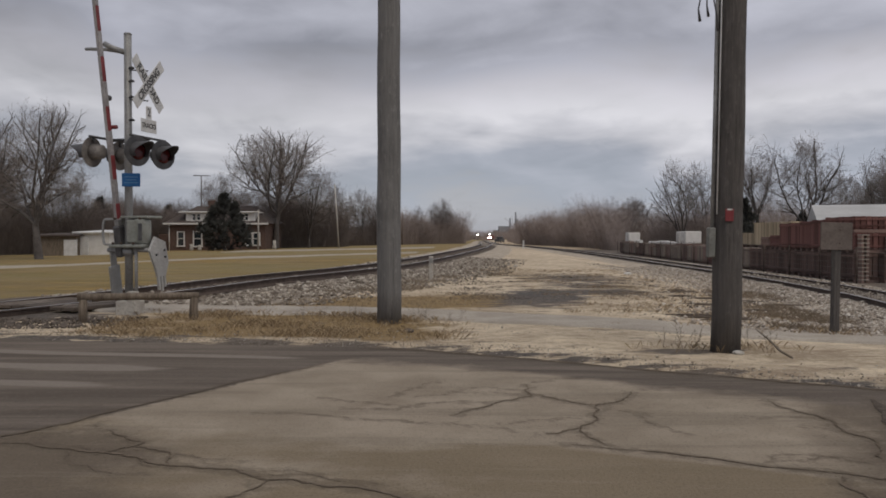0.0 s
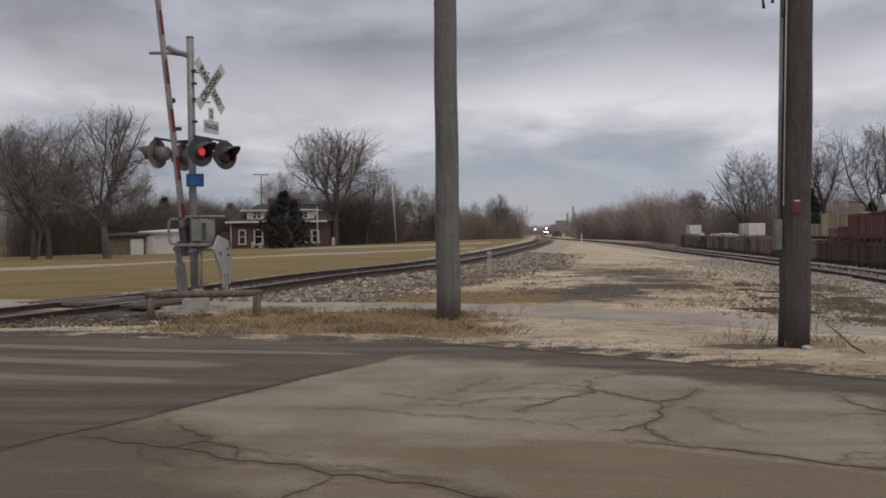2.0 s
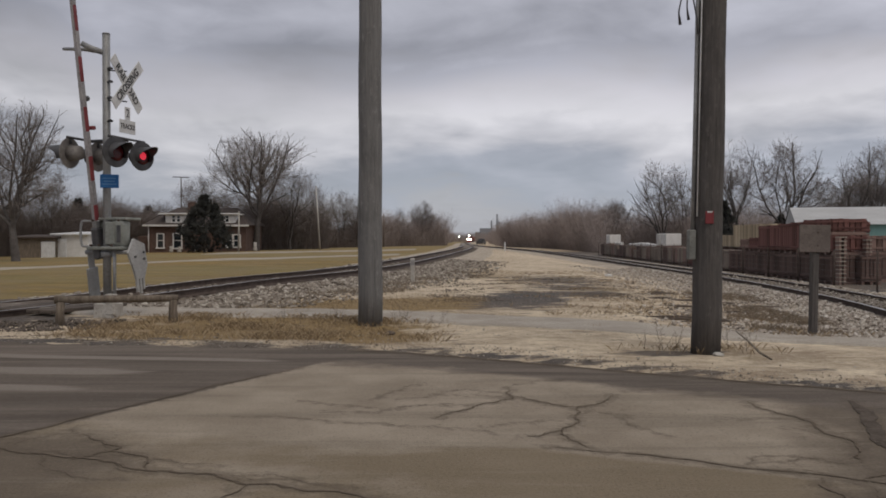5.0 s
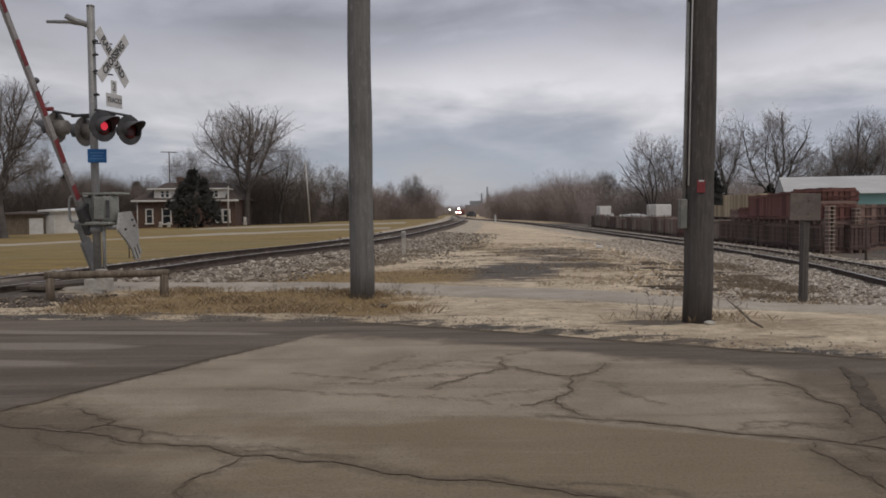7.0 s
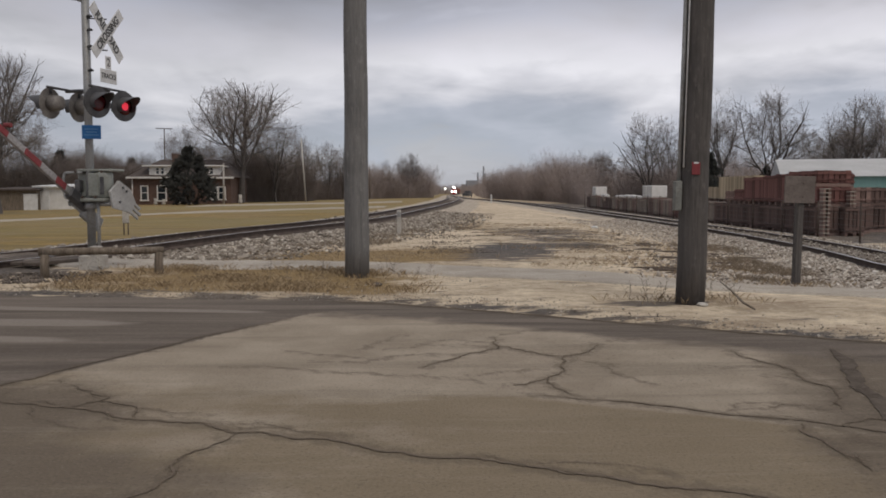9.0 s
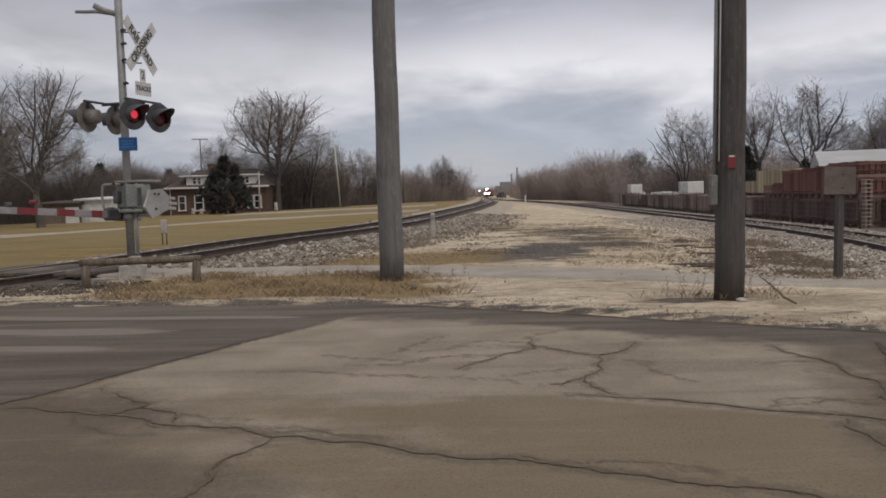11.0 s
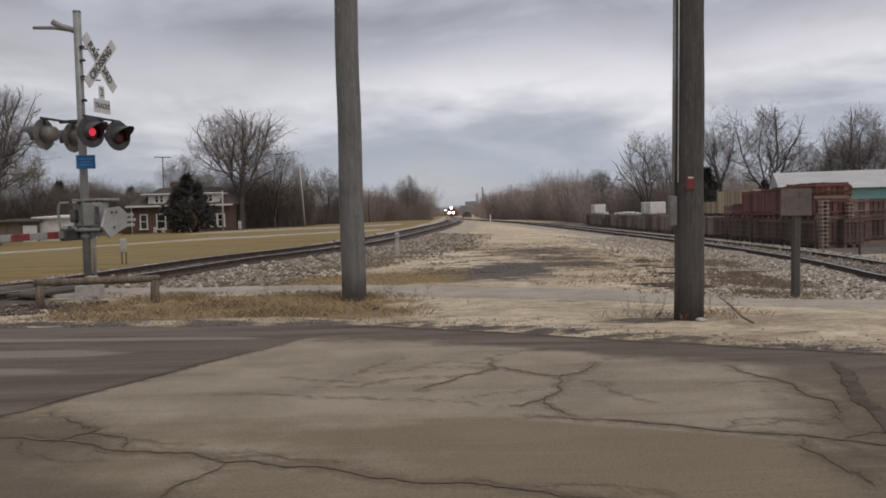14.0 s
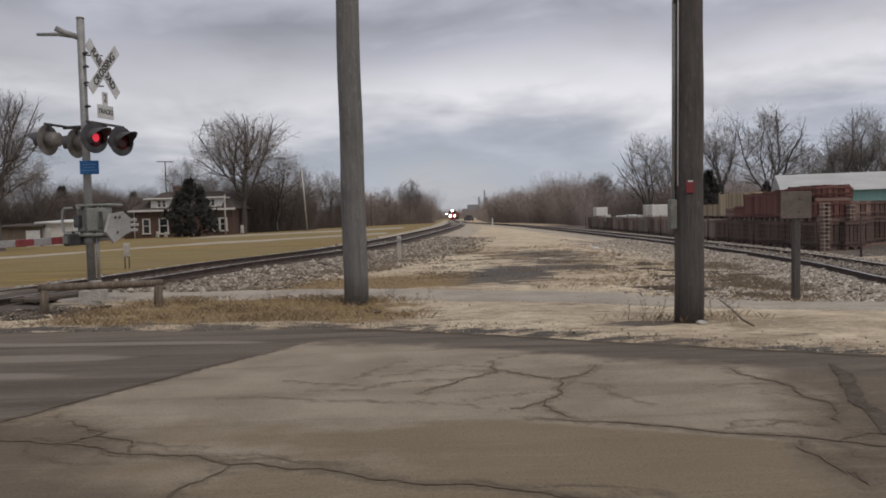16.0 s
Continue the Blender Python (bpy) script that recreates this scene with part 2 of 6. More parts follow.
M_GROUND = surface("winter_ground", ground_build, 0.95, bump=0.03)
M_ROAD = surface("worn_road", road_build, 0.95, bump=0.012, spec=0.08)
M_STONE = surface("ballast_stone", stone_build, 0.9)
M_PALE_STONE = surface("pale_crushed_stone", pale_stone_build, 0.9)
M_BLADE = surface("dry_grass", blade_build, 0.9)
M_RUBBLE = surface("dark_rubble", mottled((0.075, 0.063, 0.053), (0.18, 0.152, 0.13), 2.5, 12.0), 0.95)
M_PATH = surface("path_asphalt", mottled((0.33, 0.29, 0.24), (0.46, 0.415, 0.35), 1.2, 40.0, (0.20, 0.18, 0.15)), 0.92, bump=0.008)
M_BALLAST = surface("ballast_bed", mottled((0.29, 0.24, 0.185), (0.48, 0.415, 0.33), 1.5, 26.0, (0.62, 0.55, 0.46)), 0.95, bump=0.04)
M_BED_DARK = surface("oily_ballast", mottled((0.13, 0.11, 0.092), (0.22, 0.19, 0.16), 1.5, 26.0, (0.32, 0.285, 0.245)), 0.95, bump=0.04)
M_TIE = surface("tie_wood", mottled((0.06, 0.046, 0.038), (0.13, 0.105, 0.085), 4.0, 30.0, (0.17, 0.145, 0.12), (0.3, 3, 3), 0.3), 0.9, bump=0.01)
M_RAIL = surface("rusty_rail", mottled((0.062, 0.046, 0.039), (0.112, 0.086, 0.072), 6.0), 0.8, 0.15)
M_RAILTOP = surface("polished_railhead", mottled((0.42, 0.41, 0.40), (0.55, 0.54, 0.53), 3.0), 0.32, 0.9)
M_CRACK = surface("crack_filling", mottled((0.125, 0.102, 0.081), (0.195, 0.16, 0.127), 9.0), 1.0, spec=0.0)
M_TAR = surface("tar_seam", mottled((0.07, 0.059, 0.05), (0.115, 0.097, 0.082), 6.0, 40.0, (0.15, 0.128, 0.108)), 1.0, spec=0.0)
M_STAIN = surface("crack_stain", mottled((0.12, 0.098, 0.075), (0.19, 0.156, 0.12), 5.0, 40.0, (0.10, 0.08, 0.062)), 1.0, spec=0.0)
M_POLE_GREY = surface("weathered_pole_wood", bark_build((0.148, 0.146, 0.143), (0.216, 0.213, 0.209)), 0.9, bump=0.02)
M_POLE_DARK = surface("creosoted_pole_wood", bark_build((0.078, 0.072, 0.068), (0.122, 0.111, 0.104)), 0.88, bump=0.02)
M_LOG = surface("rail_log_wood", bark_build((0.10, 0.08, 0.06), (0.24, 0.20, 0.16)), 0.9, bump=0.01)
M_BARK = surface("tree_bark", mottled((0.075, 0.067, 0.062), (0.135, 0.122, 0.114), 3.0, 20.0), 0.95)
M_TWIG = surface("bare_twigs", mottled((0.15, 0.131, 0.122), (0.24, 0.212, 0.198), 0.6), 0.95)
M_BRUSH = surface("brush_twigs", mottled((0.225, 0.188, 0.172), (0.345, 0.292, 0.27), 0.12), 0.95)
M_HEDGE = surface("hedge_twigs", mottled((0.135, 0.114, 0.104), (0.215, 0.184, 0.168), 0.3), 0.95)
M_NEEDLE = surface("dark_conifer", mottled((0.032, 0.033, 0.030), (0.058, 0.058, 0.052), 1.2), 0.95)
M_GALV = surface("galvanised_steel", mottled((0.235, 0.24, 0.24), (0.35, 0.355, 0.355), 2.5, 30.0, (0.20, 0.19, 0.18)), 0.55, 0.35)
M_BLACK = surface("black_enamel", mottled((0.048, 0.048, 0.052), (0.10, 0.10, 0.104), 4.0), 0.45)
M_WHITE = surface("white_paint", mottled((0.55, 0.555, 0.55), (0.68, 0.69, 0.69), 2.5, 25.0, (0.42, 0.41, 0.40)), 0.6)
M_INK = surface("black_lettering", lambda tr, vec: ((0.085, 0.085, 0.085), None), 0.6)
M_BLUE = surface("blue_sign_sheet", mottled((0.02, 0.11, 0.30), (0.03, 0.15, 0.38), 5.0), 0.5)
M_RED = surface("red_reflective", mottled((0.17, 0.034, 0.038), (0.26, 0.05, 0.054), 5.0), 0.5)
M_BOARD = surface("weathered_sign_back", mottled((0.12, 0.10, 0.09), (0.165, 0.14, 0.127), 5.0, 30.0, (0.095, 0.08, 0.07)), 0.85)
M_CONC = surface("footing_concrete", mottled((0.36, 0.34, 0.31), (0.52, 0.50, 0.46), 3.0, 30.0, (0.25, 0.23, 0.2)), 0.95, bump=0.005)


def glow(name, col, strength):
    mat = bpy.data.materials.new(name)
    mat.use_nodes = True
    bsdf = mat.node_tree.nodes["Principled BSDF"]
    bsdf.inputs["Base Color"].default_value = (*col, 1)
    bsdf.inputs["Emission Color"].default_value, bsdf.inputs["Emission Strength"].default_value = (*col, 1), strength
    return mat


M_LAMP_RED = glow("lit_red_lamp", (1.0, 0.05, 0.09), 0.5)
M_LAMP_WHITE = glow("lit_white_lamp", (1.0, 0.97, 0.92), 14.0)


# ---- mesh helpers ----
def part(name, bm, material, parent=None, label="", smooth=False):
    """Links a bmesh as one mesh object, under parent if there is one."""
    me = bpy.data.meshes.new(name)
    bm.normal_update()
    bm.to_mesh(me)
    bm.free()
    for m in material if isinstance(material, (list, tuple)) else (material,):
        me.materials.append(m)
    if smooth:
        me.polygons.foreach_set("use_smooth", [True] * len(me.polygons))
    ob = new(name, me)
    ob.parent = parent
    return tagged(ob, label) if label else ob


def thing(name, label, category, m=None, group="", kind=""):
    ob = new(name)
    ob.matrix_basis = m or Matrix()
    return tagged(ob, label, category, group, kind)


def box(bm, size, m=None, bevel=0.0, mat=0):
    """A bevelled block of that size round m's origin."""
    tmp = bmesh.new()
    bmesh.ops.create_cube(tmp, size=1.0, matrix=Matrix.Diagonal((*size, 1)))
    if bevel:
        bmesh.ops.bevel(tmp, geom=tmp.edges[:], offset=bevel, segments=1, affect="EDGES")
    join(bm, tmp, m, mat)


def join(bm, tmp, m=None, mat=0):
    m = m or Matrix()
    at = {v: bm.verts.new(m @ v.co) for v in tmp.verts}
    for f in tmp.faces:
        try:
            made = bm.faces.new([at[v] for v in f.verts])
            made.material_index = mat
            made.smooth = f.smooth
        except ValueError:
            pass
    tmp.free()


def tube(bm, points, radii, sides=8, mat=0, caps=True):
    """A tube along points with a radius at each."""
    rings = []
    pts = [Vector(p) for p in points]
    side = None
    for i, p in enumerate(pts):
        d = (pts[min(i + 1, len(pts) - 1)] - pts[max(i - 1, 0)]).normalized()
        if side is None:
            side = d.orthogonal().normalized()
        side = (side - d * side.dot(d)).normalized()
        other = d.cross(side)
        r = radii[i] if isinstance(radii, (list, tuple)) else radii
        rings.append([bm.verts.new(p + r * (math.cos(a) * side + math.sin(a) * other)) for a in (2 * math.pi * k / sides for k in range(sides))])
    for a, b in zip(rings, rings[1:]):
        for k in range(sides):
            f = bm.faces.new((a[k], a[(k + 1) % sides], b[(k + 1) % sides], b[k]))
            f.material_index, f.smooth = mat, sides > 5
    if caps:
        for ring in (rings[0][::-1], rings[-1]):
            bm.faces.new(ring).material_index = mat


def tube_m(points, radii, sides=8):
    bm = bmesh.new()
    tube(bm, points, radii, sides)
    return bm


def box_m(size, m=None, bevel=0.0):
    bm = bmesh.new()
    box(bm, size, m, bevel)
    return bm


def smoothstep(a, b, v):
    t = min(1.0, max(0.0, (v - a) / (b - a)))
    return t * t * (3 - 2 * t)


def along(knots, y):
    """Smooth interpolation of x over y through the knots (y, x)."""
    if y <= knots[0][0]:
        (y0, x0), (y1, x1) = knots[0], knots[1]
        return x0 + (y - y0) * (x1 - x0) / (y1 - y0)
    for i in range(len(knots) - 1):
        if y <= knots[i + 1][0]:
            break
    (y0, x0), (y1, x1) = knots[i], knots[i + 1]
    before, after = knots[max(i - 1, 0)], knots[min(i + 2, len(knots) - 1)]
    m0 = (x1 - before[1]) / (y1 - before[0])
    m1 = (after[1] - x0) / (after[0] - y0)
    h, t = y1 - y0, (y - y0) / (y1 - y0)
    if y > y1:
        return x1 + (y - y1) * m1
    return (2 * t**3 - 3 * t * t + 1) * x0 + (t**3 - 2 * t * t + t) * h * m0 + (3 * t * t - 2 * t**3) * x1 + (t**3 - t * t) * h * m1

# ---- lines of the plan ----
MAIN = [(-30, -21.0), (0, -12.4), (12, -9.1), (16, -7.75), (20, -6.0), (25, -4.2), (30, -2.75), (36, -1.6), (55, 0.7), (82, 3.5), (117, 6.0), (200, 9.8), (280, 13.3), (400, 19.0), (640, 35.2), (1000, 62.0)]
SIDING = [(-30, 0.6), (10, 8.75), (17, 10.36), (21.2, 11.2), (26.1, 11.8), (32.1, 12.25), (58.4, 13.1), (92, 13.45), (147, 13.5), (219, 13.0), (300, 14.9)]
ROAD_EDGE = [(-40.0, 17.4), (-6.0, 11.45), (-3.9, 11.05), (-0.6, 10.45), (0.8, 9.75), (2.15, 8.85), (4.0, 7.7), (10.0, 4.4), (40, -10)]
PATH_LINE = [(-40, 22.0), (-9, 16.75), (-4.6, 15.9), (-0.9, 15.05), (3.0, 13.2), (6.0, 11.45), (12.0, 7.6), (30, -4)]


def main_x(y):
    return along(MAIN, y)


def siding_x(y):
    return along(SIDING, y)


def road_y(x):
    return along(ROAD_EDGE, x)


def path_y(x):
    return along(PATH_LINE, x)


def fall(y):
    """The gentle drop of the land along the line."""
    return 0.0042 * max(0.0, min(y, 1100) - 100)


def rail_z(y):
    return 0.12 + 0.17 * smoothstep(15, 24, y) - fall(y)


def wob(x, y, s, seed=0.0):
    return noise.noise(Vector((x * s, y * s, seed)))


def side_drop(y):
    """How far the land by the siding lies under the road."""
    return 0.36 * smoothstep(10, 17, y) * smoothstep(300, 180, y)


def ground_z(x, y):
    z = 0.03 * wob(x, y, 0.35, 5) + 0.012 * wob(x, y, 1.7, 9)
    left = main_x(min(y, 900)) - x
    z -= fall(y)
    z -= 0.55 * smoothstep(6, 60, left) * smoothstep(10, 60, y)
    z -= side_drop(y) * smoothstep(-6.6, -1.9, x - siding_x(min(y, 300)))
    z -= 0.06 * smoothstep(0.3, -0.3, y - road_y(x))
    return z


def spaced(a, b, step, far, grow):
    """Even steps from a to b, then growing ones out to far on both sides."""
    out = list(np.arange(a, b + 1e-6, step))
    s, v = step, b
    while v < far[1]:
        s *= grow
        v += s
        out.append(v)
    s, v = step, a
    while v > far[0]:
        s *= grow
        v -= s
        out.insert(0, v)
    return out


def sheet(name, xs, ys, height, weights, material):
    verts = [(x, y, height(x, y)) for y in ys for x in xs]
    n = len(xs)
    faces = [(j * n + i, j * n + i + 1, (j + 1) * n + i + 1, (j + 1) * n + i) for j in range(len(ys) - 1) for i in range(n - 1)]
    me = bpy.data.meshes.new(name)
    me.from_pydata(verts, [], faces)
    me.materials.append(material)
    me.polygons.foreach_set("use_smooth", [True] * len(faces))
    for key, rule in weights.items():
        me.attributes.new(key, "FLOAT", "POINT").data.foreach_set("value", [rule(x, y) for x, y, _ in verts])
    return new(name, me)


def lawn_w(x, y):
    return smoothstep(2.2, 4.0, main_x(min(y, 900)) - x) * smoothstep(14, 19, y - 0.15 * x)


def straw_w(x, y):
    verge = smoothstep(0.45 - 0.3 * smoothstep(-1.5, -3.0, x), 1.0, y - road_y(x) + 0.35 * wob(x, y, 0.8, 70)) * (0.75 + 0.25 * smoothstep(-4.0, -3.0, x)) * smoothstep(0.2, -0.5, y - path_y(x)) * smoothstep(0.6, -0.8, x) * smoothstep(-5.8, -4.6, x)
    strip = 1.25 * math.exp(-((y - 17.9 - 0.25 * x) / 2.0) ** 2) * smoothstep(-4.2, -2.5, x) * smoothstep(2.0, 1.0, x)
    mid = 0.42 * smoothstep(20, 30, y) * math.exp(-((x - 2.5) / 2.2) ** 2) + 0.45 * smoothstep(60, 110, y)
    tuft = 0.5 * math.exp(-((x - 3.8) ** 2 + (y - 10.4) ** 2) / 0.5) + 0.9 * math.exp(-((x + 0.8) ** 2 + (y - 13.3) ** 2) / 0.9)
    return min(1.0, max(verge * 0.95, strip, mid, tuft))


def dark_w(x, y):
    a = 1.85 * math.exp(-(((x - 2.2 - 0.16 * (y - 19)) / 0.9) ** 2 + ((y - 19.2) / 2.5) ** 2))
    b = 1.35 * math.exp(-(((x - 3.9) / 1.1) ** 2 + ((y - 20.8) / 0.9) ** 2)) + 0.8 * math.exp(-(((x - 4.1) / 1.5) ** 2 + ((y - 23.5) / 2.0) ** 2))
    c = 0.95 * math.exp(-(((x - 4.4) / 1.8) ** 2 + ((y - 27.5) / 3.5) ** 2))
    d = (0.80 + 0.5 * wob(x, y, 1.2, 90)) * math.exp(-((y - road_y(x) - 0.18 - 0.12 * wob(x, 0, 0.9, 91)) / (0.25 + 0.3 * smoothstep(-1.2, -3.0, x))) ** 2)
    # Debris at the dark pole's foot, its shade put into the ground colour.
    f = 2.2 * math.exp(-(((x - 2.95) / 0.5) ** 2 + ((y - 10.2) / 0.16) ** 2))
    g = 1.3 * smoothstep(1.4, 2.4, x - siding_x(min(y, 300))) * smoothstep(24, 30, y) * smoothstep(120, 90, y)
    e = 1.35 * math.exp(-(((x + 7.6) / 1.9) ** 2 + ((y - 14.6) / 0.9) ** 2))
    return max(a, b, c, d, e, f, g)


ground = sheet("ground", spaced(-12, 14, 0.25, (-2600, 2600), 1.14), spaced(6, 40, 0.25, (-900, 4200), 1.10), ground_z,
               {"lawn": lawn_w, "straw": straw_w, "dark": dark_w}, M_GROUND)
tagged(ground, "winter ground of pale gravelly dirt, straw and dormant lawn", "ground", kind="structure")


# ---- the road: a sheet with a ragged far edge ----
def slab_w(x, y):
    joint = (x - (-1.41)) * 0.89 - (y - 8.9) * 0.455
    inset = road_y(x) - y - 1.25 + 0.15 * wob(x, 0, 0.8, 3)
    return smoothstep(-0.06, 0.06, joint) * smoothstep(-0.75, 0.75, inset)


def streak_w(x, y):
    d = road_y(x) - y
    s = math.exp(-((d - 1.15) / 0.16) ** 2) + math.exp(-((d - 2.15) / 0.22) ** 2) * smoothstep(-2.4, -3.6, x) + 0.9 * math.exp(-((d - 3.1) / 0.2) ** 2) * smoothstep(-2.6, -3.6, x)
    return min(1.0, s) * smoothstep(-0.8, -2.2, x)


def joint_y(x):
    """The slab joint that crosses the road."""
    return 5.64 - 0.52 * (x - 0.83) if x > 0.83 else 5.64 - 0.41 * (x - 0.83)


def brown_w(x, y):
    left = smoothstep(0.9, -0.8, x)
    return (0.82 - 0.22 * left) * smoothstep(-0.08, 0.2 + 0.9 * left, joint_y(x) - y) + 0.35 * math.exp(-(((x + 0.1) / 0.6) ** 2 + ((y - 5.25) / 0.12) ** 2))


# Darker slab towards the left and below a crack; brownish grime at the right.
def side_tone_w(x, y):
    return max(0.7 * smoothstep(-0.6, -2.7, x) * smoothstep(7.0, 5.5, y), 0.62 * smoothstep(0.6, -1.6, x) * smoothstep(-0.1, 0.7, 4.45 - 0.41 * (x + 0.31) - y), 0.8 * smoothstep(1.7, 3.1, x - 0.3 * (y - 5.0)))


def jagged(knots, seed, jag):
    """A jagged line through a few knots."""
    rnd = random.Random(seed)
    pts = [Vector((x, y, 0)) for x, y in knots]
    for level in range(5):
        out = [pts[0]]
        for a, b in zip(pts, pts[1:]):
            d = b - a
            out += [(a + b) / 2 + Vector((-d.y, d.x, 0)) * rnd.uniform(-jag, jag), b]
        pts = out
    return pts


CRACKS = [(width, jagged(knots, seed, 0.06 if width > 0.06 or seed in (2, 9) else 0.15)) for seed, (width, knots) in enumerate([
    (0.040, [(-2.95, 5.62), (-2.54, 5.49), (-1.66, 5.1), (-0.31, 4.54), (0.45, 4.22), (1.3, 3.8), (2.1, 3.35)]),
    (0.022, [(-0.99, 4.78), (-1.16, 4.11), (-1.3, 3.7)]),
    (0.030, [(0.83, 5.64), (1.93, 5.09), (2.65, 4.7), (3.4, 4.3)]),
    (0.024, [(0.79, 7.81), (0.76, 7.26), (0.42, 6.96), (0.09, 6.5)]),
    (0.023, [(0.77, 7.39), (1.26, 6.9), (1.66, 7.46)]),
    (0.026, [(1.26, 6.9), (1.01, 6.14), (0.71, 5.89)]),
    (0.17, [(3.62, 7.1), (3.22, 5.95), (2.85, 4.9)]),
    (0.028, [(2.75, 7.11), (2.91, 6.3), (2.93, 5.74), (2.7, 5.15)]),
    (0.030, [(2.31, 4.86), (2.26, 4.37), (2.26, 4.01)]),
    (0.03, [(-1.3, 9.1), (-2.18, 7.48), (-2.95, 5.9), (-3.6, 4.6)]),
    (0.024, [(-2.2, 5.33), (-2.0, 5.65), (-2.4, 6.0)]), (0.02, [(-1.66, 5.1), (-1.75, 5.4), (-2.1, 5.6)]),
    (0.02, [(2.5, 4.8), (2.75, 4.95), (3.1, 4.9)]), (0.016, [(0.0, 8.1), (-0.3, 7.6), (-0.5, 7.2)]),
    (0.02, [(1.01, 6.14), (1.0, 5.85), (1.1, 5.6)]), (0.014, [(-2.6, 5.55), (-2.3, 5.15), (-1.7, 4.95)]), (0.014, [(-1.4, 5.0), (-0.9, 5.0), (-0.2, 4.6)]), (0.013, [(1.66, 7.46), (2.1, 7.7), (2.5, 7.6)]), (0.014, [(0.5, 6.95), (-0.3, 6.9), (-1.1, 7.3)]),
    (0.014, [(3.0, 5.5), (3.15, 5.2), (2.9, 4.9), (3.3, 4.6)]), (0.013, [(2.6, 6.1), (2.85, 5.9), (3.2, 5.95)]), (0.014, [(0.76, 7.3), (0.2, 7.45), (-0.2, 7.3)]), (0.013, [(1.9, 5.1), (2.3, 5.35), (2.8, 5.3)]),
    (0.016, [(2.7, 5.15), (2.4, 5.3), (2.1, 5.2)]), (0.016, [(2.93, 5.74), (3.2, 5.6), (3.5, 5.65)]), (0.014, [(2.2, 4.95), (2.5, 4.7), (2.45, 4.5), (2.7, 4.3)]), (0.012, [(-3.4, 6.6), (-3.0, 6.9), (-2.6, 7.0)]), (0.016, [(-1.5, 6.6), (-0.4, 6.35), (0.5, 6.0)]),
    (0.015, [(0.42, 6.96), (0.1, 7.05), (-0.35, 6.75), (-0.8, 6.8)]), (0.016, [(0.79, 7.81), (1.1, 8.15), (1.35, 8.2)]), (0.014, [(0.76, 7.5), (0.4, 7.7), (0.1, 7.55)]),
    (0.014, [(1.26, 6.9), (1.6, 6.6), (1.55, 6.2), (1.75, 5.9)]), (0.013, [(1.05, 6.4), (0.7, 6.35), (0.45, 6.15)]), (0.014, [(-2.7, 5.5), (-2.75, 5.8), (-2.5, 6.05), (-2.55, 6.3)]),
    (0.014, [(-2.3, 5.4), (-1.9, 5.45), (-1.5, 5.25), (-1.2, 5.2)]), (0.013, [(-1.2, 4.9), (-0.7, 4.85), (-0.4, 4.6)]), (0.015, [(0.45, 4.22), (0.9, 4.2), (1.3, 3.95)]),
    (0.016, [(2.65, 4.7), (2.9, 4.45), (2.75, 4.1)]), (0.015, [(3.3, 4.9), (3.05, 4.6), (3.2, 4.35)]), (0.014, [(2.91, 6.3), (2.6, 6.45), (2.2, 6.35)]), (0.02, [(3.0, 5.1), (3.35, 4.95), (3.6, 5.0)]),
])]
for k, (x0, x1) in enumerate(((-0.9, 1.1), (0.9, 2.6), (2.7, 4.6))):
    CRACKS.append((0.055, jagged([(x0 + (x1 - x0) * i / 5, road_y(x0 + (x1 - x0) * i / 5) - 0.16) for i in range(6)], 60 + k, 0.05)))


def crack_stain(verts):
    """The dirt worked into the road beside each crack, by distance from it."""
    at = np.array([v[:2] for v in verts])
    dirt = np.zeros(len(at))
    for width, pts in CRACKS:
        line = np.array([(p.x, p.y) for p in pts[::2]])
        near = np.where((np.abs(at[:, 0] - line[:, 0].mean()) < 4) & (np.abs(at[:, 1] - line[:, 1].mean()) < 3))[0]
        far = np.sqrt(((at[near, None, :] - line[None, :, :]) ** 2).sum(2)).min(1)
        dirt[near] = np.maximum(dirt[near], min(0.9, 0.45 + 12 * width) * np.exp(-(far / (0.045 + 1.6 * min(width, 0.05))) ** 2))
    return dirt.tolist()


def build_road():
    xs = spaced(-7, 5, 0.06, (-120, 120), 1.2)
    rows = [i / 170 for i in range(171)]
    verts, faces, n = [], [], len(xs)
    for r in rows:
        for x in xs:
            edge = road_y(x) + 0.14 * wob(x, 0, 1.3, 2) + 0.11 * wob(x, 0, 4.5, 4) + 0.05 * wob(x, 0, 13.0, 6)
            y = edge - r * 11.0 if abs(x) < 60 else edge - r * 9.0
            crown = 0.012 * wob(x, y, 0.5, 8)
            verts.append((x, y, (-0.045 if r == 0 else 0.005 + crown)))
    for j in range(len(rows) - 1):
        for i in range(n - 1):
            faces.append((j * n + i, (j + 1) * n + i, (j + 1) * n + i + 1, j * n + i + 1))
    me = bpy.data.meshes.new("road")
    me.from_pydata(verts, [], faces)
    me.materials.append(M_ROAD)
    me.polygons.foreach_set("use_smooth", [True] * len(faces))
    for key, rule in {"slab": slab_w, "streak": streak_w, "brown": brown_w, "side_tone": side_tone_w}.items():
        me.attributes.new(key, "FLOAT", "POINT").data.foreach_set("value", [rule(x, y) for x, y, _ in verts])
    me.attributes.new("seam", "FLOAT", "POINT").data.foreach_set("value", crack_stain(verts))
    return tagged(new("road", me), "worn cracked grey-brown asphalt and concrete road", "road", kind="structure")


road = build_road()


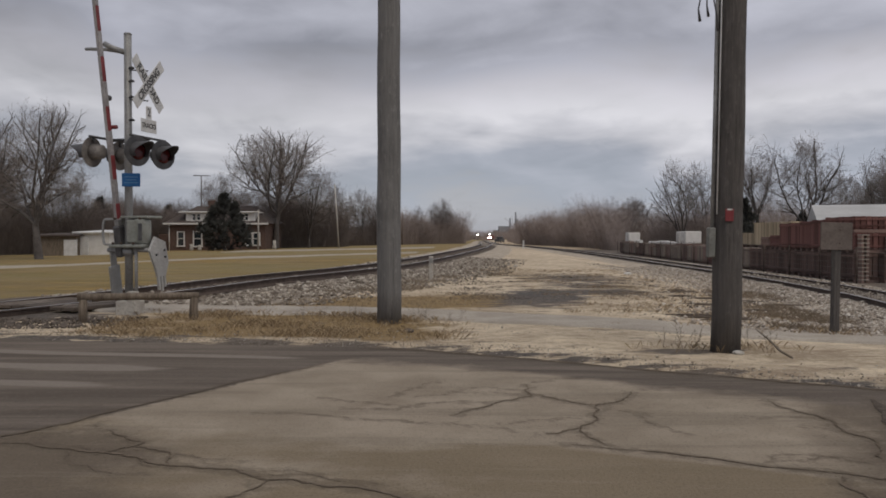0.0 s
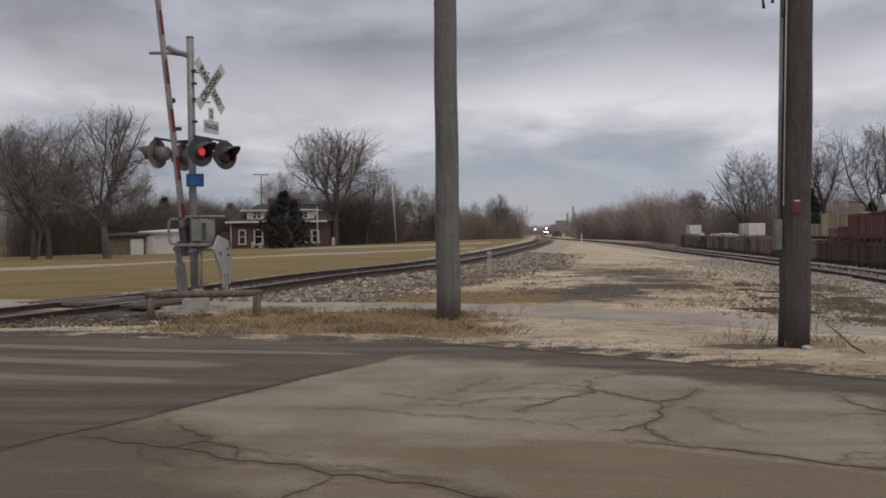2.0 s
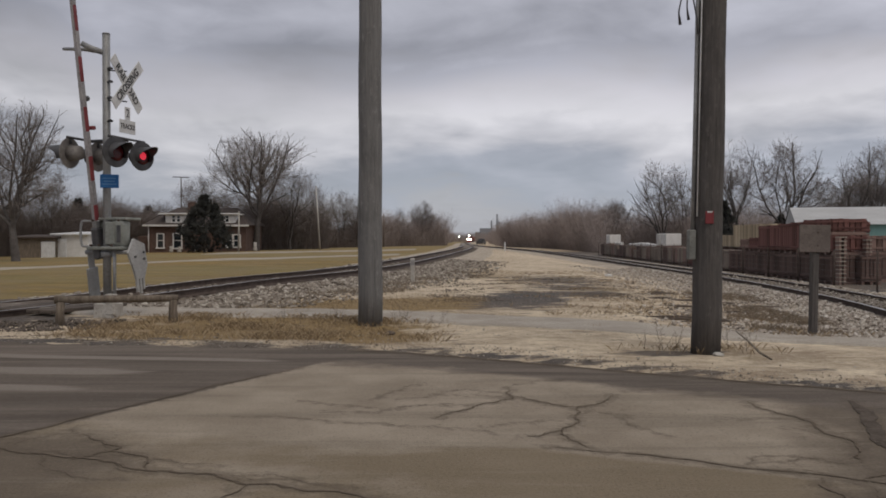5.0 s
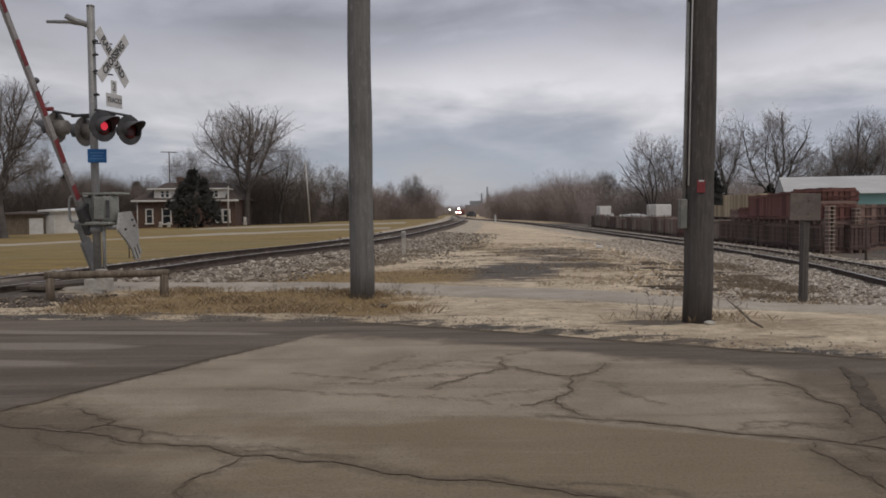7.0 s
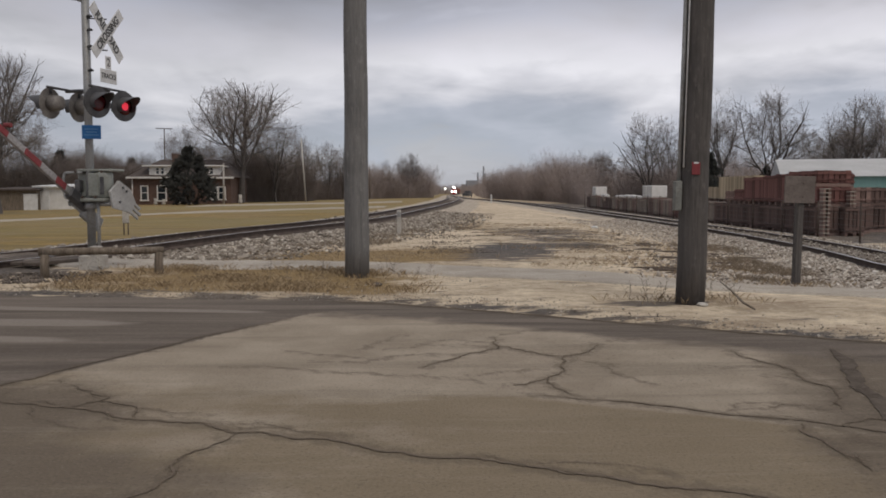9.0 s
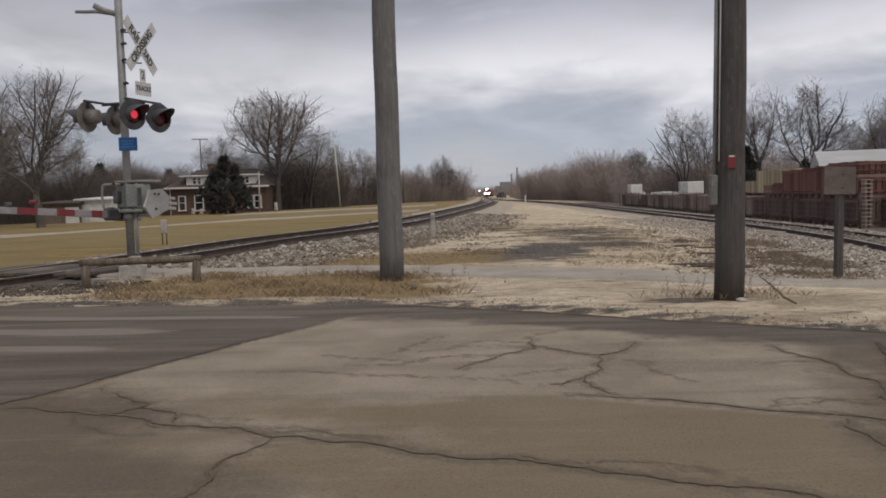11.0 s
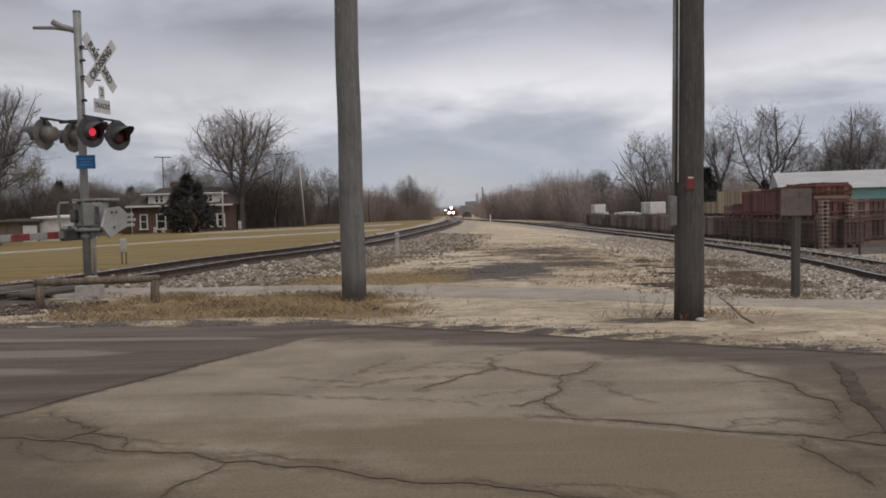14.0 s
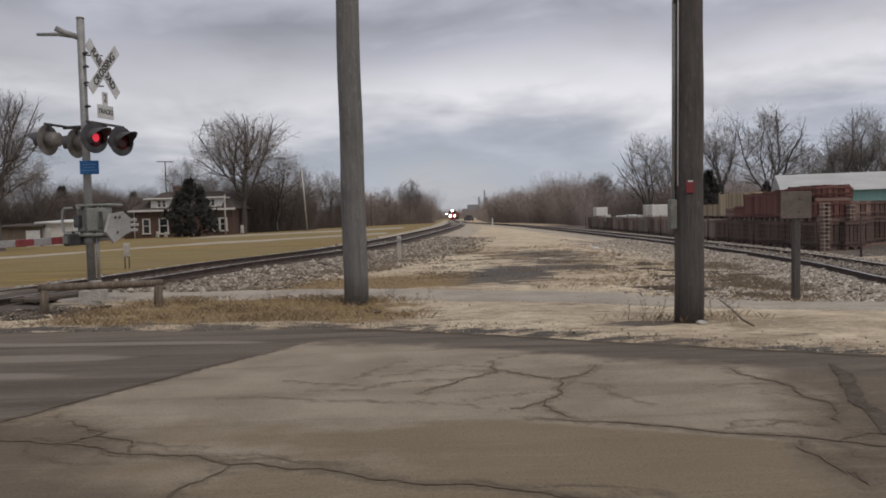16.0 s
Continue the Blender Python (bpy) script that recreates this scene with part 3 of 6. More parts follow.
def crack(pts, width, seed):
    """A filled crack that follows pts over the road, with frayed side strands."""
    rnd = random.Random(seed + 500)
    bm = bmesh.new()

    def strand(pts, width, lift, mat=0):
        last = None
        for i, p in enumerate(pts):
            d = (pts[min(i + 1, len(pts) - 1)] - pts[max(i - 1, 0)]).normalized()
            w = width * (rnd.uniform(0.5, 0.8) if width > 0.06 else 0.62 * rnd.uniform(0.1, 1.1)) * min(1.0, 0.25 + 4.0 * min(i, len(pts) - 1 - i) / len(pts))
            s = Vector((-d.y, d.x, 0)) * w / 2
            z = Vector((0, 0, lift + 0.012 * wob(p.x, p.y, 0.5, 8)))
            pair = bm.verts.new(p + s + z), bm.verts.new(p - s + z)
            if last:
                bm.faces.new((last[0], last[1], pair[1], pair[0])).material_index = mat
            last = pair

    strand(pts, width, 0.0105, 2 if width > 0.06 else 0)
    if 0.018 < width < 0.06:
        strand(pts, width * 1.5, 0.0085, 1)
        for _ in range(5 if width > 0.028 else 2):
            i = rnd.randrange(2, max(3, len(pts) - 22))
            some = pts[i:i + rnd.randint(10, 20)]
            off = rnd.choice((-1, 1)) * rnd.uniform(0.025, 0.075)
            n = len(some) - 1
            strand([p + Vector((0.3, 1, 0)) * off * math.sin(math.pi * k / n) * rnd.uniform(0.7, 1.2) for k, p in enumerate(some)], width * 0.45, 0.0115, 1)
    return part("crack", bm, (M_CRACK, M_STAIN, M_TAR), road)


for seed, (width, pts) in enumerate(CRACKS):
    crack(pts, width, seed)


# ---- the path behind the poles ----
def build_path():
    xs = spaced(-14, 10, 0.12, (-60, 40), 1.2)
    verts, faces = [], []
    for x in xs:
        mid = path_y(x)
        wide = 0.86
        for k, s in enumerate((-1, -0.9, -0.5, 0, 0.5, 0.9, 1)):
            y = mid + s * (wide + 0.12 * wob(x, 0, 1.1, 20 + (s > 0)))
            near = smoothstep(1.9, 1.2, abs(main_x(y) - x))
            verts.append((x, y, ground_z(x, y) + (0.028 if abs(s) < 0.95 else -0.01) + 0.07 * near))
    for i in range(len(xs) - 1):
        for k in range(6):
            faces.append((i * 7 + k, (i + 1) * 7 + k, (i + 1) * 7 + k + 1, i * 7 + k + 1))
    me = bpy.data.meshes.new("pavement")
    me.from_pydata(verts, [], faces)
    me.materials.append(M_PATH)
    return tagged(new("pavement", me), "worn pale asphalt footpath along the verge", "path", kind="structure")


build_path()


# ---- railway: ballast bed, ties and rails ----
def bed(name, line, y0, y1, crown, foot, top, label):
    ys = []
    y = y0
    while y < y1:
        ys.append(y)
        y += 0.3 if y < 45 else 0.3 + (y - 45) * 0.04
    verts, faces = [], []
    steps = [-foot, -foot * 0.75, -crown - 0.35, -crown, -0.75, -0.3, 0.3, 0.75, crown, crown + 0.35, foot * 0.75, foot]
    for y in ys:
        x, dx = line(y), (line(y + 0.5) - line(y - 0.5))
        nrm = Vector((1, -dx, 0)).normalized()
        for s in steps:
            p = Vector((x, y, 0)) + nrm * s
            h = top(y) * smoothstep(foot, crown, abs(s)) - (0.03 if abs(s) < crown else 0)
            g = ground_z(p.x, p.y)
            verts.append((p.x, p.y, g - 0.03 + h + (0.05 * wob(p.x, p.y, 2.3, 31) + 0.02) * (abs(s) < foot)))
    n = len(steps)
    for j in range(len(ys) - 1):
        for i in range(n - 1):
            faces.append((j * n + i, j * n + i + 1, (j + 1) * n + i + 1, (j + 1) * n + i))
    me = bpy.data.meshes.new(name)
    me.from_pydata(verts, [], faces)
    me.materials.append(M_BALLAST)
    me.materials.append(M_BED_DARK)
    me.polygons.foreach_set("material_index", [int(3 <= k % (n - 1) <= 7) for k in range(len(faces))])
    return tagged(new(name, me), label, "ballast", kind="structure")


RAIL_H = 0.17


def track(label, line, y0, y1, top, ties, tie_from, cant=0.0):
    whole = thing("railway_track", label, "track", group="railway tracks")
    for side in (-0.76, 0.76):
        bm = bmesh.new()
        prof = [(-0.07, -RAIL_H), (0.07, -RAIL_H), (0.06, -0.15), (0.012, -0.12), (0.012, -0.045), (0.037, -0.03), (0.037, -0.002), (-0.037, -0.002), (-0.037, -0.03), (-0.012, -0.045), (-0.012, -0.12), (-0.06, -0.15)]
        ys, y = [], y0
        while y < y1:
            ys.append(y)
            y += 1.0 if y < 60 else 3.0
        last = None
        for y in ys:
            dx = (line(y + 0.5) - line(y - 0.5))
            nrm = Vector((1, -dx, 0)).normalized()
            c = Vector((line(y), y, top(y) - (cant if side > 0 else -cant))) + nrm * side
            ring = [bm.verts.new(c + nrm * a + Vector((0, 0, b))) for a, b in prof]
            if last:
                for k in range(12):
                    f = bm.faces.new((last[k], last[(k + 1) % 12], ring[(k + 1) % 12], ring[k]))
                    f.material_index = 1 if k == 6 else 0
            last = ring
        part("rail", bm, (M_RAIL, M_RAILTOP), whole)
    tie = bmesh.new()
    box(tie, (2.6, 0.22, 0.16), None, 0.012)
    first = None
    y = tie_from
    for k in range(ties):
        dx = (line(y + 0.5) - line(y - 0.5))
        z = top(y) - RAIL_H - 0.082
        m = pose(line(y), y, z, 0, 0, -math.degrees(math.atan(dx)) + random.uniform(-1.5, 1.5))
        if first is None:
            first = part("tie", tie, M_TIE, whole)
        else:
            ob = new("tie", first.data)
            ob.parent = whole
        (first if k == 0 else ob).matrix_basis = m
        y += 0.54 / math.sqrt(1 + dx * dx)
    return whole


def side_z(y):
    return 0.22 - side_drop(y) - fall(y)


def side_bed(y):
    """The siding's railhead over its own ground, the rails sunk in stone."""
    return side_z(y) + side_drop(y) + 0.085


bed("ballast_main", main_x, -30, 760, 1.45, 3.6, lambda y: rail_z(y) + fall(y) - RAIL_H, "grey crushed stone ballast bed of the main line")
bed("ballast_siding", siding_x, -20, 296, 1.4, 2.7, lambda y: side_bed(y) + fall(y) - RAIL_H, "pale crushed stone ballast bed of the siding")
track("rusty single main line with dark wooden ties", main_x, -30, 800, rail_z, 170, 14.0)
track("lighter rusty siding track on wooden ties", siding_x, -20, 296, side_z, 130, 9.0, 0.02)


# ---- timbers where the path crosses the main line ----
deck = thing("crossing_deck", "dark worn timber deck where the path meets the rails", "crossing deck")
first = None
for s_ in (-1.35, -1.05, -0.45, -0.15, 0.15, 0.45, 1.05, 1.35):
    y = 16.4
    dx = main_x(y + 0.5) - main_x(y - 0.5)
    if first is None:
        first = part("plank", box_m((0.27, 1.9, 0.07), None, 0.012), M_TIE, deck)
        ob = first
    else:
        ob = new("plank", first.data)
        ob.parent = deck
    ob.matrix_basis = pose(main_x(y) + s_ * 0.94, y - s_ * dx * 0.9, rail_z(y) - 0.05, 0, 0, -math.degrees(math.atan(dx)))

# ---- poles ----
def utility_pole(label, x, y, r0, r1, height, lean, material):
    ob = thing("utility_pole", label, "utility pole", pose(x, y, -0.05, lean[0], lean[1], 0), "utility poles")
    bm = bmesh.new()
    n = 16
    pts = [(0.006 * math.sin(i * 1.7), 0.006 * math.cos(i * 2.3), height * i / n) for i in range(n + 1)]
    tube(bm, pts, [r0 + (r1 - r0) * i / n for i in range(n + 1)], 20)
    part("shaft", bm, material, ob, smooth=True)
    return ob


pole_a = utility_pole("weathered grey wooden utility pole standing on the grass verge", -0.86, 13.5, 0.196, 0.165, 9.5, (0, 0.0), M_POLE_GREY)
pole_b = utility_pole("dark creosoted wooden utility pole with a conduit and small box", 3.42, 10.2, 0.178, 0.150, 9.5, (0, 0.9), M_POLE_DARK)
part("conduit", tube_m([(-0.20, -0.03, 1.5), (-0.195, -0.03, 3.0), (-0.18, -0.03, 9.0)], 0.024, 8), M_GALV, pole_b, "grey steel conduit", True)
part("cable", tube_m([(-0.17, -0.10, 1.7), (-0.165, -0.10, 4.0), (-0.155, -0.09, 9.0)], 0.009, 6), M_WHITE, pole_b, "thin pale cable")
M_DULL = surface("dull_grey_green_paint", mottled((0.15, 0.155, 0.145), (0.22, 0.225, 0.21), 4.0, 30.0, (0.12, 0.115, 0.10)), 0.7)
part("meter_box", box_m((0.09, 0.10, 0.36), pose(-0.215, -0.04, 1.36), 0.012), M_DULL, pole_b, "grey steel box")
part("tag", box_m((0.10, 0.012, 0.15), pose(-0.045, -0.178, 1.69), 0.003), M_RED, pole_b, "faded red metal tag")
part("tag_strip", box_m((0.06, 0.008, 0.018), pose(-0.045, -0.186, 1.755)), M_WHITE, pole_b, "white strip")
for k, (dx, dz) in enumerate(((-0.34, 0.0), (-0.22, -0.28), (-0.44, -0.1))):
    part("hanging_wire", tube_m([(-0.14, -0.05, 4.45), (-0.2 + dx * 0.4, -0.08, 4.38 + 0.05 * k), (dx, -0.1, 4.18 + dz * 0.4), (dx + 0.02, -0.1, 4.05 + dz * 0.6)], [0.012, 0.01, 0.01, 0.02], 6), M_BLACK, pole_b, "loose black cable end")

# ---- low barrier of logs ----
barrier = thing("log_barrier", "low barrier of a weathered log on two stub posts", "barrier", pose(-4.97, 13.78, 0, 0, 0, 0))
for x, y in ((-0.80, -0.27), (0.82, 0.27)):
    part("post", tube_m([(x, y, -0.1), (x, y, 0.2), (x + 0.01, y, 0.37)], [0.075, 0.07, 0.068], 10), M_LOG, barrier)
part("rail_log", tube_m([(-0.88, -0.29, 0.41), (-0.3, -0.1, 0.405), (0.3, 0.1, 0.40), (0.9, 0.29, 0.395)], [0.065, 0.06, 0.062, 0.058], 12), M_LOG, barrier, "worn horizontal log", True)

# ---- small posts ----
ob = thing("marker_post", "short pale grey flat track marker post", "post", pose(-0.36, 25.7, 0), "marker posts")
part("stake", box_m((0.13, 0.06, 0.82), pose(0, 0, 0.36), 0.012), M_CONC, ob)
part("plate", box_m((0.11, 0.012, 0.16), pose(0, -0.037, 0.64), 0.003), M_GALV, ob, "small grey plate")
ob = thing("marker_post", "pale grey marker box on two thin legs beside the main line", "post", pose(-8.75, 26.3, -0.05), "marker posts")
part("plate", box_m((0.18, 0.12, 0.42), pose(0, 0, 0.62), 0.02), M_CONC, ob)
for dx in (-0.06, 0.07):
    part("leg", tube_m([(dx, 0, 0), (dx, 0, 0.45)], 0.02, 6), M_RAIL, ob)
ob = thing("marker_post", "white switch marker post beside the siding", "post", pose(9.35, 98.0, -0.1), "marker posts")
part("stake", box_m((0.16, 0.1, 1.0), pose(0, 0, 0.45), 0.02), M_WHITE, ob)
ob = thing("wooden_post", "weathered wooden post carrying a plain grey sign board", "post", pose(5.9, 12.7, 0, 0, 1.0, 8))
part("stake", box_m((0.108, 0.10, 1.60), pose(0, 0, 0.74), 0.012), M_POLE_DARK, ob)
part("sign_board", box_m((0.51, 0.025, 0.41), pose(-0.045, -0.066, 1.385), 0.006), M_BOARD, ob, "plain grey-brown weathered board")
for dz in (-0.1, 0.1):
    part("bolt", tube_m([(0, -0.078, 1.38 + dz), (0, -0.086, 1.38 + dz)], 0.012, 8), M_RAIL, ob)

# ---- crossing signal with its gate ----
SIGNAL = pose(-5.54, 14.9, 0.0, 0, 0, -14.5)
signal = thing("crossing_signal", "railroad crossing signal mast with red flashers and a striped gate", "crossing signal", SIGNAL)
part("mast", tube_m([(0, 0, 0.15), (0, 0, 2.5), (0, 0, 4.93)], [0.072, 0.068, 0.066], 16), M_GALV, signal, "grey galvanised steel mast", True)
part("mast_cap", tube_m([(0, 0, 4.93), (0, 0, 4.955)], [0.073, 0.06], 16), M_GALV, signal)
part("footing", box_m((0.36, 0.36, 0.30), pose(0.02, 0, 0.10), 0.02), M_CONC, signal, "pale concrete footing")
part("junction_box", box_m((0.16, 0.14, 0.36), pose(0.16, -0.12, 0.24), 0.012), M_CONC, signal, "pale base box")
part("conduit", tube_m([(0.17, -0.04, 0.3), (0.17, -0.04, 1.3)], 0.03, 8), M_GALV, signal, "", True)
part("top_bracket", tube_m([(0, 0, 4.62), (-0.45, 0.02, 4.70), (-0.88, 0.03, 4.73)], [0.045, 0.034, 0.028], 10), M_GALV, signal, "weathered steel bracket", True)
part("bracket_stub", tube_m([(0, 0, 4.60), (-0.25, -0.1, 4.69), (-0.37, -0.16, 4.76)], [0.05, 0.05, 0.048], 10), M_GALV, signal, "", True)
for z in (4.33, 4.10, 3.82, 3.42):
    part("step_bolt", tube_m([(0.05, -0.03, z), (0.11, -0.05, z + 0.005), (0.16, -0.06, z - 0.01)], [0.022, 0.028, 0.018], 8), M_BLACK, signal)

FACE = pose(0, 0, 0, 90, 0, 90)


def text_mesh(body, size, m, material, parent, name, stretch=1.0, bold=0.0):
    """Lettering as a mesh of its own, centred, its face along local z."""
    cu = bpy.data.curves.new(name, "FONT")
    cu.body, cu.size, cu.align_x, cu.align_y, cu.extrude = body, size, "CENTER", "CENTER", 0.002
    cu.offset = size * bold
    tmp = bpy.data.objects.new(name, cu)
    me = bpy.data.meshes.new_from_object(tmp)
    bpy.data.objects.remove(tmp)
    me.materials.append(material)
    ob = new(name, me)
    ob.parent = parent
    ob.matrix_basis = m @ Matrix.Diagonal((stretch, 1, 1, 1))
    return ob


for angle, word, dz in ((45, "CROSSING", 0.016), (-45, "RAILROAD", 0.0)):
    m = Matrix.Translation((0.40 + dz, 0, 4.04)) @ FACE @ pose(0, 0, 0, 0, 0, angle)
    blade = part("crossbuck_blade", box_m((1.14, 0.20, 0.012), None, 0.003), M_WHITE, signal, "white crossbuck blade with black letters")
    blade.matrix_basis = m
    text_mesh(word, 0.185, pose(0, 0, 0.0085), M_INK, blade, "lettering", 0.92, 0.035)
for z in (4.30, 3.78):
    part("bracket", tube_m([(0.06, -0.03, z), (0.40, 0, z - 0.03)], 0.012, 6), M_BLACK, signal)
plate = part("tracks_plate", box_m((0.46, 0.23, 0.01), None, 0.004), M_WHITE, signal, "white plate with worn black letters")
plate.matrix_basis = Matrix.Translation((0.41, 0, 3.31)) @ FACE
text_mesh("TRACKS", 0.12, pose(0, 0, 0.007), M_INK, plate, "lettering", 0.95, 0.02)
plate = part("count_plate", box_m((0.16, 0.22, 0.01), None, 0.004), M_WHITE, signal, "small white plate over the wide one")
plate.matrix_basis = Matrix.Translation((0.41, 0, 3.54)) @ FACE
text_mesh("2", 0.2, pose(0, 0, 0.007), M_INK, plate, "numeral")
M_PALE_BLUE = surface("pale_blue_print", lambda tr, vec: ((0.10, 0.24, 0.45), None), 0.6)
blue = part("notice_plate", box_m((0.31, 0.014, 0.235), None, 0.006), M_BLUE, signal, "blue notice plate with pale bars of print")
blue.matrix_basis = pose(0.11, -0.085, 2.37, 0, 0, 24)
for k, w in enumerate((0.22, 0.18, 0.24)):
    part("print_bar", box_m((w, 0.004, 0.018), pose(0, -0.009, 0.05 - 0.05 * k)), M_PALE_BLUE, blue)
for dx in (-0.40, 0.40):
    part("crossarm", tube_m([(dx, -0.52, 3.10), (dx, 0.52, 3.10)], 0.022, 8), M_BLACK, signal, "", True)
part("crossarm_hub", tube_m([(-0.42, 0, 3.08), (0.42, 0, 3.08)], 0.03, 8), M_BLACK, signal, "", True)
lamps = []
M_DISC_BACK = surface("weathered_disc_back", mottled((0.15, 0.14, 0.13), (0.24, 0.225, 0.21), 4.0, 30.0, (0.11, 0.10, 0.095)), 0.7)


def flasher(x, y, ahead):
    """A flasher with its round background, hood, housing and red lens; it faces local +x or -x."""
    m = Matrix.Translation((x, y, 2.84)) @ pose(0, 0, 0, 0, 0, -18 if ahead > 0 else 178)
    disc = bmesh.new()
    tube(disc, [(-0.012, 0, 0), (0.0, 0, 0)], [0.262, 0.258], 32)
    lamp = part("flasher", disc, M_BLACK if ahead > 0 else M_DISC_BACK, signal, "black round flasher background")
    lamp.matrix_basis = m
    part("housing", tube_m([(-0.24, 0, 0), (-0.22, 0, 0), (-0.02, 0, 0)], [0.08, 0.12, 0.135], 18), M_DISC_BACK if ahead < 0 else M_BLACK, lamp, "", True)
    hood = bmesh.new()
    for r in (0.16, 0.153):
        last = None
        for k in range(19):
            a = radians(-38 + 256 * k / 18)
            cy, cz = math.cos(a), math.sin(a)
            deep = (0.10 if ahead > 0 else 0.16) + 0.26 * max(0.0, cz)
            pair = hood.verts.new((0.0, r * cy, r * cz)), hood.verts.new((deep, r * cy * 0.97, r * cz * 0.97 - 0.03 * deep))
            if last:
                hood.faces.new((last[0], last[1], pair[1], pair[0]))
            last = pair
    part("hood", hood, M_BLACK, lamp, "", True)
    part("lens", tube_m([(0.004, 0, 0), (0.012, 0, 0), (0.02, 0, 0)], [0.152, 0.15, 0.10], 24), M_LENS, lamp, "dark red glass lens")
    part("hanger", tube_m([(-0.03, 0, 0.27), (-0.03, 0, 0.16)], 0.025, 8), M_BLACK, lamp)
    if ahead > 0:
        # Added glowing disc: it slides through the lens to show the lamp lit.
        lit_disc = part("flash_disc", tube_m([(-0.01, 0, 0), (0.006, 0, 0)], [0.08, 0.062], 20), M_LAMP_RED, lamp, "added red glowing disc that slides through the lens to show it lit")
        lamps.append(lit_disc)
    return lamp


M_LENS = surface("dark_red_lens", mottled((0.05, 0.006, 0.008), (0.09, 0.01, 0.012), 9.0), 0.25)
for y in (-0.38, 0.38):
    flasher(0.45, y, 1)
for y in (-0.38, 0.38):
    flasher(-0.46, y, -1)

# the gate mechanism on the mast
PIVOT = 1.14
M_MECH = surface("green_grey_paint", mottled((0.215, 0.23, 0.21), (0.31, 0.325, 0.30), 3.0, 26.0, (0.17, 0.165, 0.145)), 0.65)
body = bmesh.new()
box(body, (0.30, 0.40, 0.44), pose(-0.12, 0.22, 1.47), 0.035)
box(body, (0.20, 0.34, 0.40), pose(0.12, 0.06, 1.47), 0.02)
tube(body, [(0.24, 0.06, 1.24), (0.24, 0.06, 1.27), (0.24, 0.06, 1.66), (0.24, 0.06, 1.69)], [0.12, 0.145, 0.145, 0.12], 16)
part("mechanism_box", body, M_MECH, signal, "green-grey gate mechanism housing")
part("mechanism_lid", box_m((0.64, 0.46, 0.045), pose(0.10, 0.16, 1.72), 0.014), M_MECH, signal)
part("mechanism_shelf", box_m((0.66, 0.44, 0.06), pose(0.03, 0.06, 1.21), 0.018), M_MECH, signal)
part("mechanism_panel", box_m((0.075, 0.02, 0.30), pose(0.285, -0.087, 1.46), 0.008), M_BLACK, signal, "dark access slot")
# Black block in place of the shade inside the housing's left recess.
part("motor_cover", box_m((0.10, 0.16, 0.22), pose(-0.20, -0.02, 1.45), 0.02), M_BLACK, signal, "black block standing in for a shaded recess")
for dx, dz in ((-0.2, 1.26), (-0.04, 1.26), (0.2, 1.26), (0.34, 1.69), (-0.16, 1.69)):
    part("bolt", tube_m([(dx, -0.15, dz), (dx, -0.19, dz)], 0.02, 8), M_RAIL, signal)
part("mast_clamp", tube_m([(0, 0, 1.05), (0, 0, 1.16)], 0.11, 14), M_GALV, signal)
M_ARM = surface("dull_white_arm", mottled((0.27, 0.26, 0.262), (0.385, 0.372, 0.374), 3.0, 25.0, (0.2, 0.187, 0.187)), 0.6)
gate = new("gate_arm")
gate.parent = signal
tagged(gate, "swinging red and white striped gate arm with its counterweights")
gate.matrix_basis = pose(0, 0, PIVOT, -81, 0, 0)
for k in range(14):
    w = 0.118 - 0.0035 * k
    bm = box_m((0.066, 0.418, w), pose(-0.16, -0.62 - 0.42 * k, 0), 0.006)
    bm.normal_update()
    for f in bm.faces:
        f.material_index = 0 if abs(f.normal.x) > 0.6 and k % 2 == 0 else 1
    part("stripe", bm, (M_RED, M_ARM), gate)
part("arm_root", box_m((0.13, 0.56, 0.21), pose(-0.16, -0.16, 0), 0.03), M_BLACK, gate, "dark arm adapter")
part("arm_clamp", box_m((0.08, 0.40, 0.13), pose(-0.16, -0.36, 0), 0.01), M_GALV, gate)
for k in (5, 10, 14):
    part("arm_lamp", tube_m([(-0.16, -0.6 - 0.41 * k, 0.05), (-0.16, -0.6 - 0.41 * k, 0.12)], [0.045, 0.05], 10), M_BLACK, gate, "small arm lamp")
part("arm_light", tube_m([(-0.22, -2.15, 0.14), (-0.21, -2.15, 0.14), (-0.09, -2.15, 0.14)], [0.025, 0.036, 0.036], 12), M_RED, gate, "small red arm light")
bm = bmesh.new()
box(bm, (0.03, 0.55, 0.16), pose(-0.38, 0.18, 0.06), 0.008)
box(bm, (0.06, 0.62, 0.27), pose(-0.38, 0.60, 0.06), 0.014)
part("counterweight", bm, M_GALV, gate, "grey counterweight plate on the gate's short arm")
bm = bmesh.new()
for p in (0.43, 0.47):
    v = [bm.verts.new((p, y, z)) for y, z in ((-0.22, 0.12), (-0.08, 0.42), (0.30, 0.46), (0.46, 0.37), (0.52, 0.34), (0.50, 0.09), (0.34, 0.05), (0.0, -0.08))]
    bm.faces.new(v if p > 0.45 else v[::-1])
bm.verts.ensure_lookup_table()
for k in range(8):
    bm.faces.new([bm.verts[i] for i in (k, (k + 1) % 8, 8 + (k + 1) % 8, 8 + k)])
M_PLATE = surface("pale_steel_plate", mottled((0.34, 0.34, 0.33), (0.46, 0.46, 0.45), 3.0, 26.0, (0.27, 0.26, 0.25)), 0.6, 0.1)
weight = part("counterweight", bm, M_PLATE, gate, "grey counterweight plate on the gate's short arm")
